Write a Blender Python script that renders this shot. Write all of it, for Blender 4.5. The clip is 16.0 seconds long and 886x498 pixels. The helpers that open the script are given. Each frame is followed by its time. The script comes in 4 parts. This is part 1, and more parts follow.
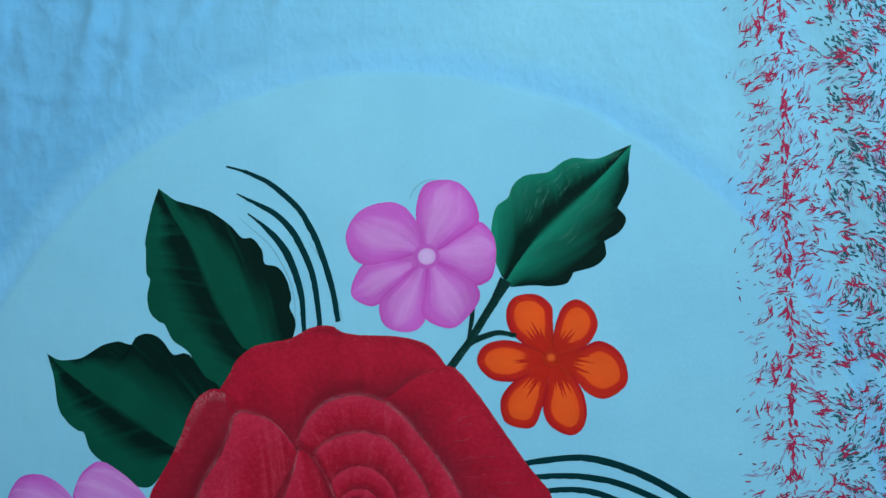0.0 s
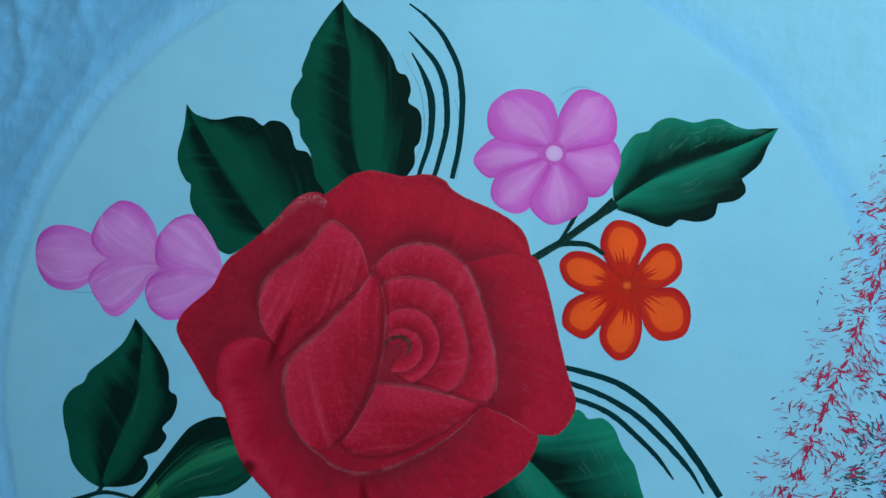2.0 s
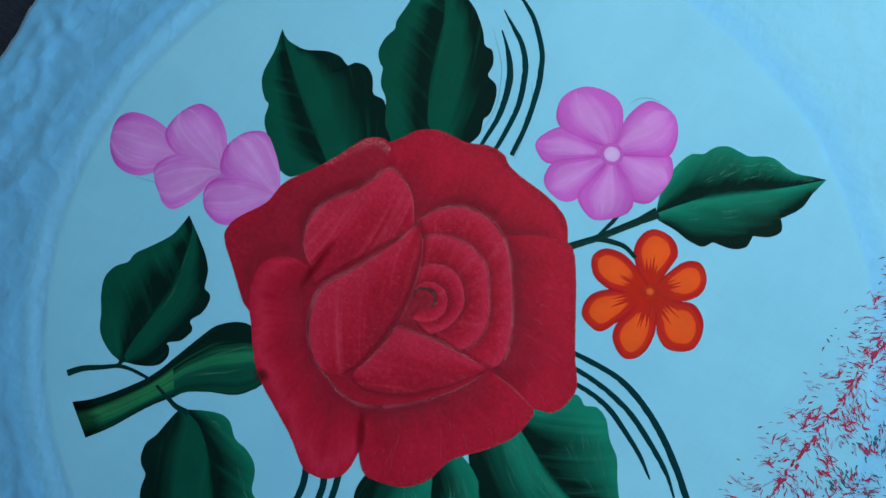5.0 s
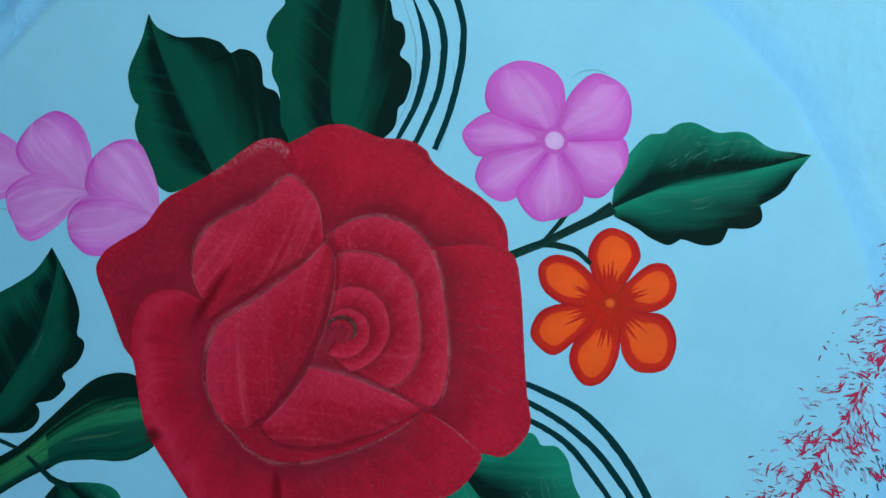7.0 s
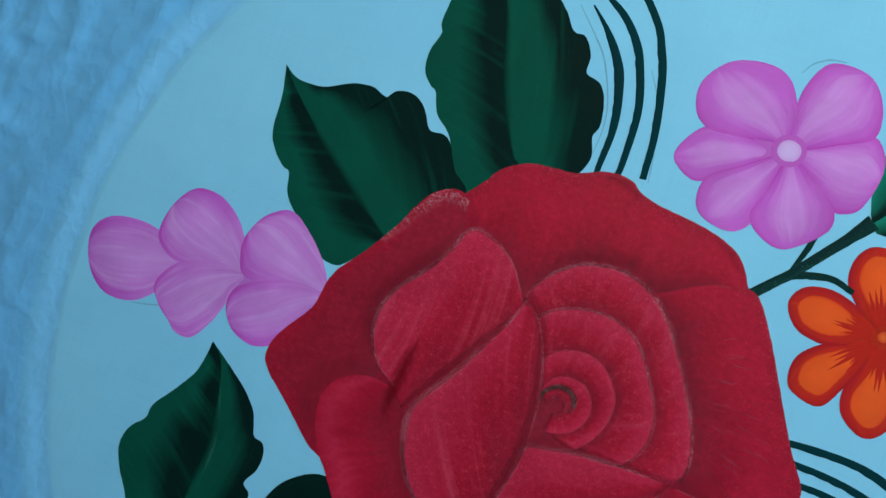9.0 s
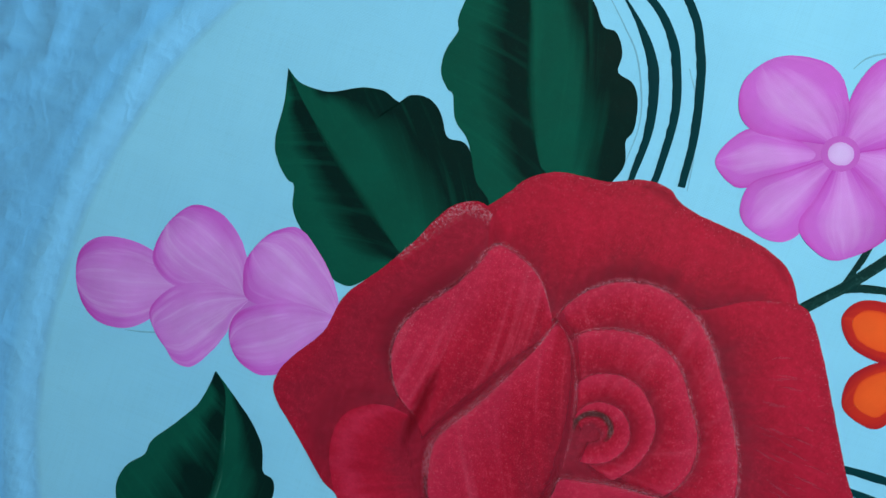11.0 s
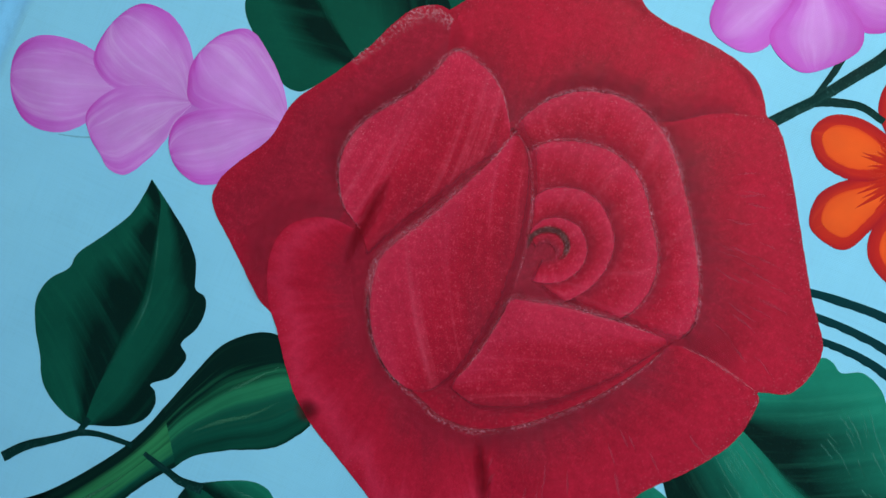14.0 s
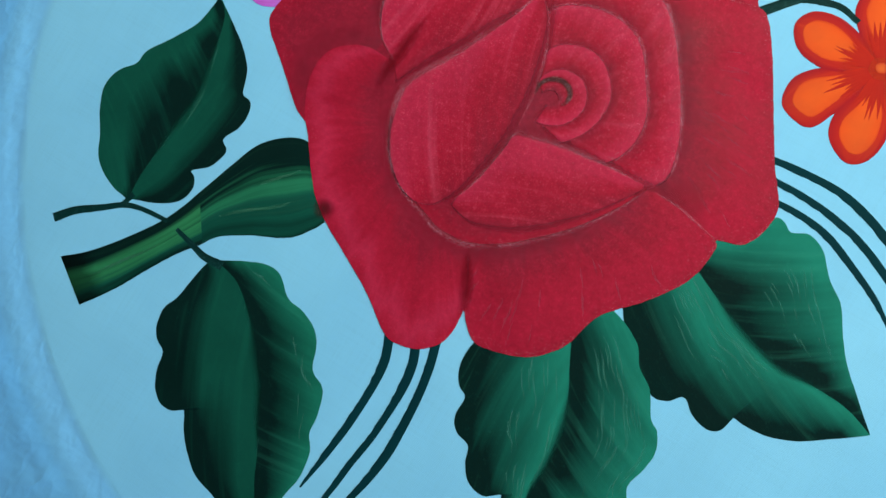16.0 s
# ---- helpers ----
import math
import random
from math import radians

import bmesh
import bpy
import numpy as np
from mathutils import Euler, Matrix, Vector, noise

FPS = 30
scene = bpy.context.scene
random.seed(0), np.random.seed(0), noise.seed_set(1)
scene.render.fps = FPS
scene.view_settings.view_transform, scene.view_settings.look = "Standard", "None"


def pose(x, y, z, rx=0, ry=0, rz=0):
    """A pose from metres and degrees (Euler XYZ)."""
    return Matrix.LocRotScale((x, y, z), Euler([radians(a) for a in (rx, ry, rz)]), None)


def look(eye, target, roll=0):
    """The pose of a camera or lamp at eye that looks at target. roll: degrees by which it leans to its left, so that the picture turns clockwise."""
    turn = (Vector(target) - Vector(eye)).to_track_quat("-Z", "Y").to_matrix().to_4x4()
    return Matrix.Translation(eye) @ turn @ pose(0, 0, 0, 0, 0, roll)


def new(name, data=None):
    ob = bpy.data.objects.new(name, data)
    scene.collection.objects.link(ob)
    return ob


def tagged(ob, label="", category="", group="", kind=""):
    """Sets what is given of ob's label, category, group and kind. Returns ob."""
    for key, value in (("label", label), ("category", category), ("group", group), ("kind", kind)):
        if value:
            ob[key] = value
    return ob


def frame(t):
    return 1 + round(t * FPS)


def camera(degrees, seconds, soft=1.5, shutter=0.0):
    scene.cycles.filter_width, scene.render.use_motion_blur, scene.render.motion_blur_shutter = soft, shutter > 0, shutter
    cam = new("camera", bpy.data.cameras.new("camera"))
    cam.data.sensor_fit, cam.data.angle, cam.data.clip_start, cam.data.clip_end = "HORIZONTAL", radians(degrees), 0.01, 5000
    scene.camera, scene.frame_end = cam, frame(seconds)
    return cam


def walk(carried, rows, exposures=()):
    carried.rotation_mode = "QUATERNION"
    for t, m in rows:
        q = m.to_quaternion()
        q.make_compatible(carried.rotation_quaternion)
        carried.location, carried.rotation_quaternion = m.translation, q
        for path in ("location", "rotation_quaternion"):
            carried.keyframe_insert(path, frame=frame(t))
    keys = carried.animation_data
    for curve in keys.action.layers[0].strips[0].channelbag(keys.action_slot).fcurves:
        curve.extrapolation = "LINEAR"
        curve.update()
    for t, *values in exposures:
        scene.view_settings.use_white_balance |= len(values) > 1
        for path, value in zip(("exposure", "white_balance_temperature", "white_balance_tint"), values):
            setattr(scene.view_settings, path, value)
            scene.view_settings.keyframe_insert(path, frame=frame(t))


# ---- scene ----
# ---- camera ----
cam = camera(63.32, 16.0, soft=1.5, shutter=0.0)
# seconds, place in metres, turn in degrees
PATH = [
    (0.0, 0.0554, 0.0758, 0.2334, 1.00, 5.32, -4.95),
    (0.5, 0.0479, 0.0545, 0.2358, 1.35, 5.77, -0.23),
    (1.0, 0.0405, 0.0456, 0.2402, 1.67, 5.86, 6.81),
    (1.5, 0.0345, 0.0413, 0.2441, 1.63, 6.12, 13.70),
    (2.0, 0.0314, 0.0367, 0.2501, 2.02, 6.38, 18.15),
    (2.5, 0.0278, 0.0331, 0.2534, 1.81, 6.88, 21.19),
    (3.0, 0.0274, 0.0320, 0.2533, 1.63, 6.55, 22.95),
    (3.5, 0.0284, 0.0268, 0.2591, 2.68, 6.86, 25.85),
    (4.0, 0.0297, 0.0260, 0.2646, 3.05, 7.08, 28.25),
    (4.2, 0.0303, 0.0265, 0.2668, 2.70, 7.09, 29.00),
    (6.3, 0.0210, 0.0142, 0.2421, 3.08, 5.30, 34.01),
    (6.5, 0.0234, 0.0202, 0.2318, 2.82, 5.07, 32.57),
    (7.0, 0.0336, 0.0390, 0.2184, 1.50, 5.04, 27.75),
    (7.5, 0.0315, 0.0506, 0.2078, 0.88, 5.69, 24.98),
    (8.0, 0.0318, 0.0549, 0.2006, 0.56, 5.59, 23.19),
    (8.5, 0.0122, 0.0503, 0.1929, 0.61, 6.44, 21.52),
    (9.0, -0.0184, 0.0370, 0.1924, -0.40, 8.63, 20.70),
    (9.5, -0.0240, 0.0328, 0.1843, -1.24, 8.30, 20.14),
    (10.0, -0.0275, 0.0383, 0.1814, -1.62, 8.24, 19.64),
    (10.2, -0.0311, 0.0409, 0.1803, -1.91, 7.43, 19.52),
    (12.3, -0.0291, 0.0320, 0.1720, 1.92, 7.56, 19.52),
    (12.5, -0.0268, 0.0276, 0.1691, 2.47, 6.72, 19.25),
    (13.0, -0.0236, 0.0186, 0.1625, 1.63, 5.90, 18.53),
    (13.5, -0.0159, 0.0060, 0.1662, 1.75, 5.91, 20.26),
    (14.0, -0.0060, -0.0086, 0.1676, 1.57, 6.22, 22.41),
    (14.5, -0.0059, -0.0097, 0.1681, 2.30, 6.13, 23.36),
    (15.0, -0.0012, -0.0166, 0.1701, 2.29, 6.04, 25.51),
    (15.5, 0.0056, -0.0338, 0.1739, 2.23, 6.05, 28.20),
    (16.0, 0.0191, -0.0508, 0.1895, 3.69, 6.71, 31.08),
]
EXPO = [
    (0.0, -0.05, 6500, 10),
    (0.5, -0.12, 6500, 10),
    (1.5, -0.07, 6500, 10),
    (4.0, -0.03, 6500, 10),
    (7.0, 0.10, 6500, 10),
    (8.5, -0.03, 6500, 10),
    (10.0, 0.17, 6600, 10),
    (12.5, 0.40, 6700, 10),
    (14.5, 0.43, 6900, 10),
    (16.0, 0.56, 7100, 10),
]
walk(cam, [(t, pose(*r)) for t, *r in PATH], EXPO)

# ---- light ----
world = bpy.data.worlds.new("sky")
scene.world = world
world.use_nodes = True
sky = world.node_tree.nodes.new("ShaderNodeTexSky")
sky.sky_type, sky.sun_disc = "NISHITA", False
sky.sun_elevation, sky.sun_rotation = radians(35), radians(200)
world.node_tree.links.new(sky.outputs[0], world.node_tree.nodes["Background"].inputs[0])
world.node_tree.nodes["Background"].inputs[1].default_value = 0.1


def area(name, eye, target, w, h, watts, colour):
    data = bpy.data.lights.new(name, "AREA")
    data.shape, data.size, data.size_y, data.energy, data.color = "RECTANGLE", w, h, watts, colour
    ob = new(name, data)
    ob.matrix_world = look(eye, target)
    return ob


# cool daylight at the assumed window, and an unseen light added over the table for falloff
area("window_daylight", (1.62, 0.15, 0.75), (0, 0.1, 0.0), 1.1, 1.1, 18, (0.38, 0.67, 1.0))
area("unseen_key_light", (0.085, 0.27, 0.44), (0.06, 0.14, 0), 0.2, 0.2, 2.0, (1.0, 0.99, 0.91))


# ---- materials ----
def node_material(name, rough=0.6, spec=0.3):
    m = bpy.data.materials.new(name)
    m.use_nodes = True
    b = m.node_tree.nodes["Principled BSDF"]
    b.inputs["Roughness"].default_value = rough
    b.inputs["Specular IOR Level"].default_value = spec
    return m, m.node_tree, b


def add(nt, kind, **values):
    n = nt.nodes.new(kind)
    for key, value in values.items():
        n.inputs[key.replace("_", " ")].default_value = value
    return n


def math_node(nt, op, a, b=0.0, clamp=False):
    n = nt.nodes.new("ShaderNodeMath")
    n.operation, n.use_clamp = op, clamp
    for i, v in enumerate((a, b)):
        if isinstance(v, (int, float)):
            n.inputs[i].default_value = v
        else:
            nt.links.new(v, n.inputs[i])
    return n.outputs[0]


def mix_node(nt, fac, a, b, blend="MIX"):
    n = nt.nodes.new("ShaderNodeMix")
    n.data_type, n.blend_type = "RGBA", blend
    for i, v in ((0, fac), (6, a), (7, b)):
        if isinstance(v, (int, float)):
            n.inputs[i].default_value = v
        elif isinstance(v, tuple):
            n.inputs[i].default_value = (*v, 1)
        else:
            nt.links.new(v, n.inputs[i])
    return n.outputs[2]


def ramp_node(nt, fac, stops):
    n = nt.nodes.new("ShaderNodeValToRGB")
    el = n.color_ramp.elements
    while len(el) < len(stops):
        el.new(0.5)
    for e, (at, c) in zip(el, stops):
        e.position = at
        e.color = (*c, 1) if isinstance(c, tuple) else (c, c, c, 1)
    nt.links.new(fac, n.inputs[0])
    return n.outputs[0]


def noise_node(nt, vector, scale, detail=3.0, rough=0.55):
    n = add(nt, "ShaderNodeTexNoise", Scale=scale, Detail=detail, Roughness=rough)
    nt.links.new(vector, n.inputs["Vector"])
    return n.outputs["Fac"]


def stretched(nt, vector, sx, sy, sz=1.0):
    n = nt.nodes.new("ShaderNodeMapping")
    n.inputs["Scale"].default_value = (sx, sy, sz)
    nt.links.new(vector, n.inputs["Vector"])
    return n.outputs[0]


def weave_node(nt, vector, pitch):
    """Plain weave: threads over and under, of that pitch in metres, uneven in thickness."""
    wob = noise_node(nt, vector, 260.0, 2.0)
    out = []
    for axis in "XY":
        n = nt.nodes.new("ShaderNodeTexWave")
        n.wave_type, n.bands_direction = "BANDS", axis
        n.inputs["Scale"].default_value = 0.314 / pitch
        n.inputs["Distortion"].default_value = 1.2
        n.inputs["Detail"].default_value = 1.0
        n.inputs["Detail Scale"].default_value = 0.6
        nt.links.new(vector, n.inputs["Vector"])
        out.append(n.outputs["Fac"])
    return math_node(nt, "ADD", math_node(nt, "MULTIPLY", out[0], out[1]), math_node(nt, "MULTIPLY", wob, 0.8))


def bump_node(nt, bsdf, height, strength, distance):
    n = add(nt, "ShaderNodeBump", Strength=strength, Distance=distance)
    nt.links.new(height, n.inputs["Height"])
    nt.links.new(n.outputs[0], bsdf.inputs["Normal"])


def cloth_material(name, colour, pale, band, outer):
    """Plain-woven cotton, bluer along the embroidery hoop's round mark; outside it a darker blue that also holds
    painted shade.
    """
    m, nt, b = node_material(name, 0.85, 0.15)
    co = nt.nodes.new("ShaderNodeTexCoord").outputs["Object"]
    weave = weave_node(nt, co, 0.00036)
    slub_x = noise_node(nt, stretched(nt, co, 40, 2600), 1.0, 2.0)
    slub_y = noise_node(nt, stretched(nt, co, 2600, 40), 1.0, 2.0)
    slub = math_node(nt, "ADD", slub_x, slub_y)
    stain = noise_node(nt, co, 14.0, 4.0)
    c = mix_node(nt, ramp_node(nt, stain, [(0.35, 0.0), (0.7, 1.0)]), colour, pale)
    off = nt.nodes.new("ShaderNodeVectorMath")
    off.operation = "DISTANCE"
    nt.links.new(co, off.inputs[0])
    off.inputs[1].default_value = (0.0074, -0.0124, 0.0)
    wob = math_node(nt, "MULTIPLY", math_node(nt, "SUBTRACT", noise_node(nt, co, 30.0, 3.0), 0.5), 0.004)
    d = math_node(nt, "MULTIPLY", math_node(nt, "SUBTRACT", math_node(nt, "ADD", off.outputs["Value"], wob), 0.1533), 420.0, True)
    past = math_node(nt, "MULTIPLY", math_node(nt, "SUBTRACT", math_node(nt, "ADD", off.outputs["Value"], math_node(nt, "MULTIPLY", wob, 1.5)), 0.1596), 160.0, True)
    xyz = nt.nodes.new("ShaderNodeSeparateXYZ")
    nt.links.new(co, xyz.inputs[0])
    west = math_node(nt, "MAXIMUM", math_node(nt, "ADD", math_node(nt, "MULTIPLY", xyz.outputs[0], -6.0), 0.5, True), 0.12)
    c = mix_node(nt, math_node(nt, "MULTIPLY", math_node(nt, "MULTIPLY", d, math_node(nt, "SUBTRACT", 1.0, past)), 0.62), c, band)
    # darker blue past the mark, growing westward: cloth tone plus shade put into colour
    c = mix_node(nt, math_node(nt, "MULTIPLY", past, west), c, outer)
    c = mix_node(nt, 1.0, c, ramp_node(nt, slub, [(0.62, 0.94), (1.0, 1.0)]), "MULTIPLY")
    c = mix_node(nt, 1.0, c, ramp_node(nt, weave, [(0.2, 0.982), (0.9, 1.0)]), "MULTIPLY")
    blot = noise_node(nt, co, 60.0, 5.0)
    c = mix_node(nt, 1.0, c, ramp_node(nt, blot, [(0.3, 0.95), (0.7, 1.0)]), "MULTIPLY")
    nt.links.new(c, b.inputs["Base Color"])
    b.inputs["Sheen Weight"].default_value = 0.15
    # crumpled where the hoop did not stretch it
    ridge = math_node(nt, "ABSOLUTE", math_node(nt, "SUBTRACT", noise_node(nt, co, 38.0, 3.0), 0.5))
    ridge2 = math_node(nt, "ABSOLUTE", math_node(nt, "SUBTRACT", noise_node(nt, stretched(nt, co, 90, 55), 1.0, 3.0), 0.5))
    crumple = math_node(nt, "MULTIPLY", math_node(nt, "ADD", math_node(nt, "MINIMUM", ridge, 0.12), math_node(nt, "MULTIPLY", math_node(nt, "MINIMUM", ridge2, 0.08), 0.6)), math_node(nt, "MULTIPLY", d, -75.0))
    bump_node(nt, b, math_node(nt, "ADD", math_node(nt, "ADD", weave, math_node(nt, "MULTIPLY", slub, 0.6)), crumple), 0.22, 0.0002)
    return m


def paint(name, stops, streak=(1.0, 1.0, 1.0), amount=0.3, skew=0.35, wander=0.22, gloss=0.65, u_dark=None, lines=(900, 60), speck=0.0, shine=0.08, fade=None, fine=0.5, grain_by=0.0, cover=1.0, frost=0.25):
    """Fabric paint. stops: its colours from the shape's inner edge (0) to its rim (1); streak: the colour of the
    brush's bristle marks, which run across the shape with that skew; u_dark: stops along the shape's length that multiply."""
    m, nt, b = node_material(name, gloss, shine)
    tc = nt.nodes.new("ShaderNodeTexCoord")
    co = tc.outputs["Object"]
    uv = nt.nodes.new("ShaderNodeUVMap")
    uv.uv_map = "shape"
    sep = nt.nodes.new("ShaderNodeSeparateXYZ")
    nt.links.new(uv.outputs[0], sep.inputs[0])
    u, v = sep.outputs[0], sep.outputs[1]
    size = nt.nodes.new("ShaderNodeUVMap")
    size.uv_map = "size"
    sz = nt.nodes.new("ShaderNodeSeparateXYZ")
    nt.links.new(size.outputs[0], sz.inputs[0])
    across = math_node(nt, "SUBTRACT", sz.outputs[0], math_node(nt, "MULTIPLY", sz.outputs[1], skew))
    comb = nt.nodes.new("ShaderNodeCombineXYZ")
    nt.links.new(across, comb.inputs[0])
    nt.links.new(sz.outputs[1], comb.inputs[1])
    info = nt.nodes.new("ShaderNodeObjectInfo")
    nt.links.new(math_node(nt, "MULTIPLY", info.outputs["Random"], 7.0), comb.inputs[2])
    bristle = noise_node(nt, stretched(nt, comb.outputs[0], *lines), 1.0, 3.0, 0.6)
    broad = noise_node(nt, stretched(nt, comb.outputs[0], lines[0] * 0.22, lines[1] * 0.4), 1.0, 2.0)
    shift = math_node(nt, "MULTIPLY", math_node(nt, "ADD", math_node(nt, "MULTIPLY", math_node(nt, "SUBTRACT", bristle, 0.5), fine * 2), math_node(nt, "MULTIPLY", math_node(nt, "SUBTRACT", broad, 0.5), 2 - fine)), wander * 2)
    c = ramp_node(nt, math_node(nt, "ADD", v, shift, True), stops)
    mark = math_node(nt, "MULTIPLY", ramp_node(nt, math_node(nt, "ADD", math_node(nt, "MULTIPLY", bristle, 0.65), math_node(nt, "MULTIPLY", broad, 0.35)), [(0.52, 0.0), (0.75, 1.0)]), amount)
    c = mix_node(nt, mark, c, streak)
    if u_dark:
        c = mix_node(nt, 1.0, c, ramp_node(nt, math_node(nt, "ADD", u, math_node(nt, "MULTIPLY", shift, 0.3)), u_dark), "MULTIPLY")
    weave = weave_node(nt, co, 0.00036)
    c = mix_node(nt, 1.0, c, ramp_node(nt, weave, [(0.15, 0.93), (0.95, 1.0)]), "MULTIPLY")
    patch = noise_node(nt, co, 55.0, 4.0)
    c = mix_node(nt, 1.0, c, ramp_node(nt, patch, [(0.3, 0.82), (0.65, 1.0)]), "MULTIPLY")
    if grain_by:
        fuzz = math_node(nt, "ADD", math_node(nt, "MULTIPLY", noise_node(nt, co, 620.0, 3.0), 0.5), math_node(nt, "MULTIPLY", noise_node(nt, stretched(nt, co, 2300, 1500), 1.0, 2.0), 0.5))
        c = mix_node(nt, 1.0, c, ramp_node(nt, fuzz, [(0.32, 1 - grain_by), (0.66, 1.0)]), "MULTIPLY")
        c = mix_node(nt, math_node(nt, "MULTIPLY", ramp_node(nt, fuzz, [(0.55, 0.0), (0.75, 1.0)]), grain_by), c, streak)
    if speck:
        # pale dots, densest at the rim, paint the thread sparkle into the colour
        dots = ramp_node(nt, noise_node(nt, co, 2400.0, 2.0), [(0.62, 0.0), (0.74, 1.0)])
        near = ramp_node(nt, math_node(nt, "ADD", v, math_node(nt, "MULTIPLY", shift, 0.4)), [(0.0, frost * 0.6), (0.4, frost), (0.78, frost), (0.97, 1.0)])
        c = mix_node(nt, math_node(nt, "MULTIPLY", math_node(nt, "MULTIPLY", dots, near), speck), c, (0.68, 0.27, 0.34))
    nt.links.new(c, b.inputs["Base Color"])
    if fade:
        # the paint is brushed out thin towards these edges: inner, rim, and both ends
        grain = math_node(nt, "MULTIPLY", math_node(nt, "SUBTRACT", noise_node(nt, co, 900.0, 3.0), 0.5), 0.5)
        parts = []
        for value, width, far in ((v, fade[0], False), (v, fade[1], True), (u, fade[2], False), (u, fade[2], True)):
            if width:
                q = math_node(nt, "SUBTRACT", 1.0, value) if far else value
                parts.append(math_node(nt, "ADD", math_node(nt, "DIVIDE", q, width), math_node(nt, "MULTIPLY", grain, math_node(nt, "MINIMUM", math_node(nt, "DIVIDE", q, width * 0.3), 1.0)), True))
        alpha = parts[0]
        for q in parts[1:]:
            alpha = math_node(nt, "MULTIPLY", alpha, q)
        nt.links.new(math_node(nt, "MULTIPLY", alpha, cover), b.inputs["Alpha"])
    nt.links.new(ramp_node(nt, patch, [(0.3, gloss - 0.1), (0.7, gloss + 0.15)]), b.inputs["Roughness"])
    bump_node(nt, b, math_node(nt, "ADD", math_node(nt, "MULTIPLY", weave, 0.35), bristle), 0.25, 0.0002)
    return m


def plain(name, colour, dark, scale, rough=0.7, stretch=(1, 1, 1), bump=0.001):
    m, nt, b = node_material(name, rough)
    co = nt.nodes.new("ShaderNodeTexCoord").outputs["Object"]
    big = noise_node(nt, stretched(nt, co, *stretch), scale, 5.0)
    small = noise_node(nt, co, scale * 9, 3.0)
    f = math_node(nt, "ADD", math_node(nt, "MULTIPLY", big, 0.7), math_node(nt, "MULTIPLY", small, 0.3))
    nt.links.new(ramp_node(nt, f, [(0.35, dark), (0.65, colour)]), b.inputs["Base Color"])
    bump_node(nt, b, f, 0.3, bump)
    return m


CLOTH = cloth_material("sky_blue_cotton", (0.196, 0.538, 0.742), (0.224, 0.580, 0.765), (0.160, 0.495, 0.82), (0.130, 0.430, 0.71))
DARKG, MIDG, LITG, PALEG = (0.001, 0.015, 0.012), (0.002, 0.072, 0.046), (0.004, 0.155, 0.095), (0.035, 0.30, 0.19)
FRESH_MID, FRESH = (0.003, 0.098, 0.066), (0.006, 0.205, 0.135)
FRESH_RIB_LIGHT = paint("leaf_fresh_light_rib", [(0.0, FRESH), (0.4, FRESH_MID), (0.75, DARKG), (1.0, DARKG)], PALEG, 0.25, 0.0, 0.26, lines=(420, 22), fine=0.3, grain_by=0.06, shine=0.04)
FRESH_RIB_DARK = paint("leaf_fresh_dark_rib", [(0.0, DARKG), (0.18, DARKG), (0.5, FRESH_MID), (1.0, FRESH)], PALEG, 0.25, 0.0, 0.26, lines=(420, 22), fine=0.3, grain_by=0.06, shine=0.04)
LEAF_RIB_DARK = paint("leaf_green_dark_rib", [(0.0, DARKG), (0.22, DARKG), (0.6, MIDG), (1.0, LITG)], PALEG, 0.22, 0.0, 0.26, lines=(420, 22), fine=0.3, grain_by=0.06, shine=0.04)
LEAF_DEEP = paint("leaf_green_deep", [(0.0, DARKG), (0.3, DARKG), (0.65, MIDG), (1.0, MIDG)], LITG, 0.25, 0.0, 0.26, lines=(420, 22), fine=0.3, grain_by=0.06, shine=0.04)
LEAF_DEEP_LIGHT = paint("leaf_green_deep_light_rib", [(0.0, MIDG), (0.35, MIDG), (0.7, DARKG), (1.0, DARKG)], LITG, 0.3, 0.0, 0.26, lines=(420, 22), fine=0.3, grain_by=0.06, shine=0.04)
STEM_GREEN = paint("stem_green", [(0.0, DARKG), (0.2, DARKG), (0.48, (0.020, 0.19, 0.075)), (0.56, (0.020, 0.19, 0.075)), (0.78, MIDG), (1.0, DARKG)], (0.06, 0.28, 0.15), 0.08, 0.0, lines=(20, 700), shine=0.04, u_dark=[(0.0, 0.25), (0.12, 0.35), (0.22, 1.0), (0.9, 1.0)])
CALYX_GREEN = paint("calyx_green", [(0.0, DARKG), (0.2, DARKG), (0.5, (0.012, 0.165, 0.080)), (0.72, MIDG), (1.0, DARKG)], (0.06, 0.28, 0.15), 0.15, 0.0, lines=(16, 500), shine=0.04)
TWIG_GREEN = paint("twig_green", [(0.0, (0.001, 0.026, 0.024)), (1.0, (0.002, 0.036, 0.032))], (0.05, 0.16, 0.15), 0.25, 0.0, lines=(160, 900), grain_by=0.3, shine=0.05)
LINE_GREEN = paint("stroke_green", [(0.0, (0.001, 0.034, 0.040)), (1.0, (0.0008, 0.028, 0.034))], (0.002, 0.055, 0.06), 0.2, 0.1, shine=0.03)
R_SHADE, R_DARK, R_DEEP, R_MID, R_LIT, R_PALE = (0.265, 0.017, 0.036), (0.315, 0.012, 0.032), (0.385, 0.009, 0.030), (0.445, 0.010, 0.035), (0.53, 0.020, 0.060), (0.62, 0.090, 0.15)
ROSE_BACK = paint("rose_red_back", [(0.0, R_SHADE), (0.3, R_DARK), (0.75, R_DARK), (1.0, R_DEEP)], R_LIT, 0.18, 0.0, 0.16, 0.5, speck=0.12, lines=(300, 16), shine=0.07, fine=0.5, grain_by=0.3)
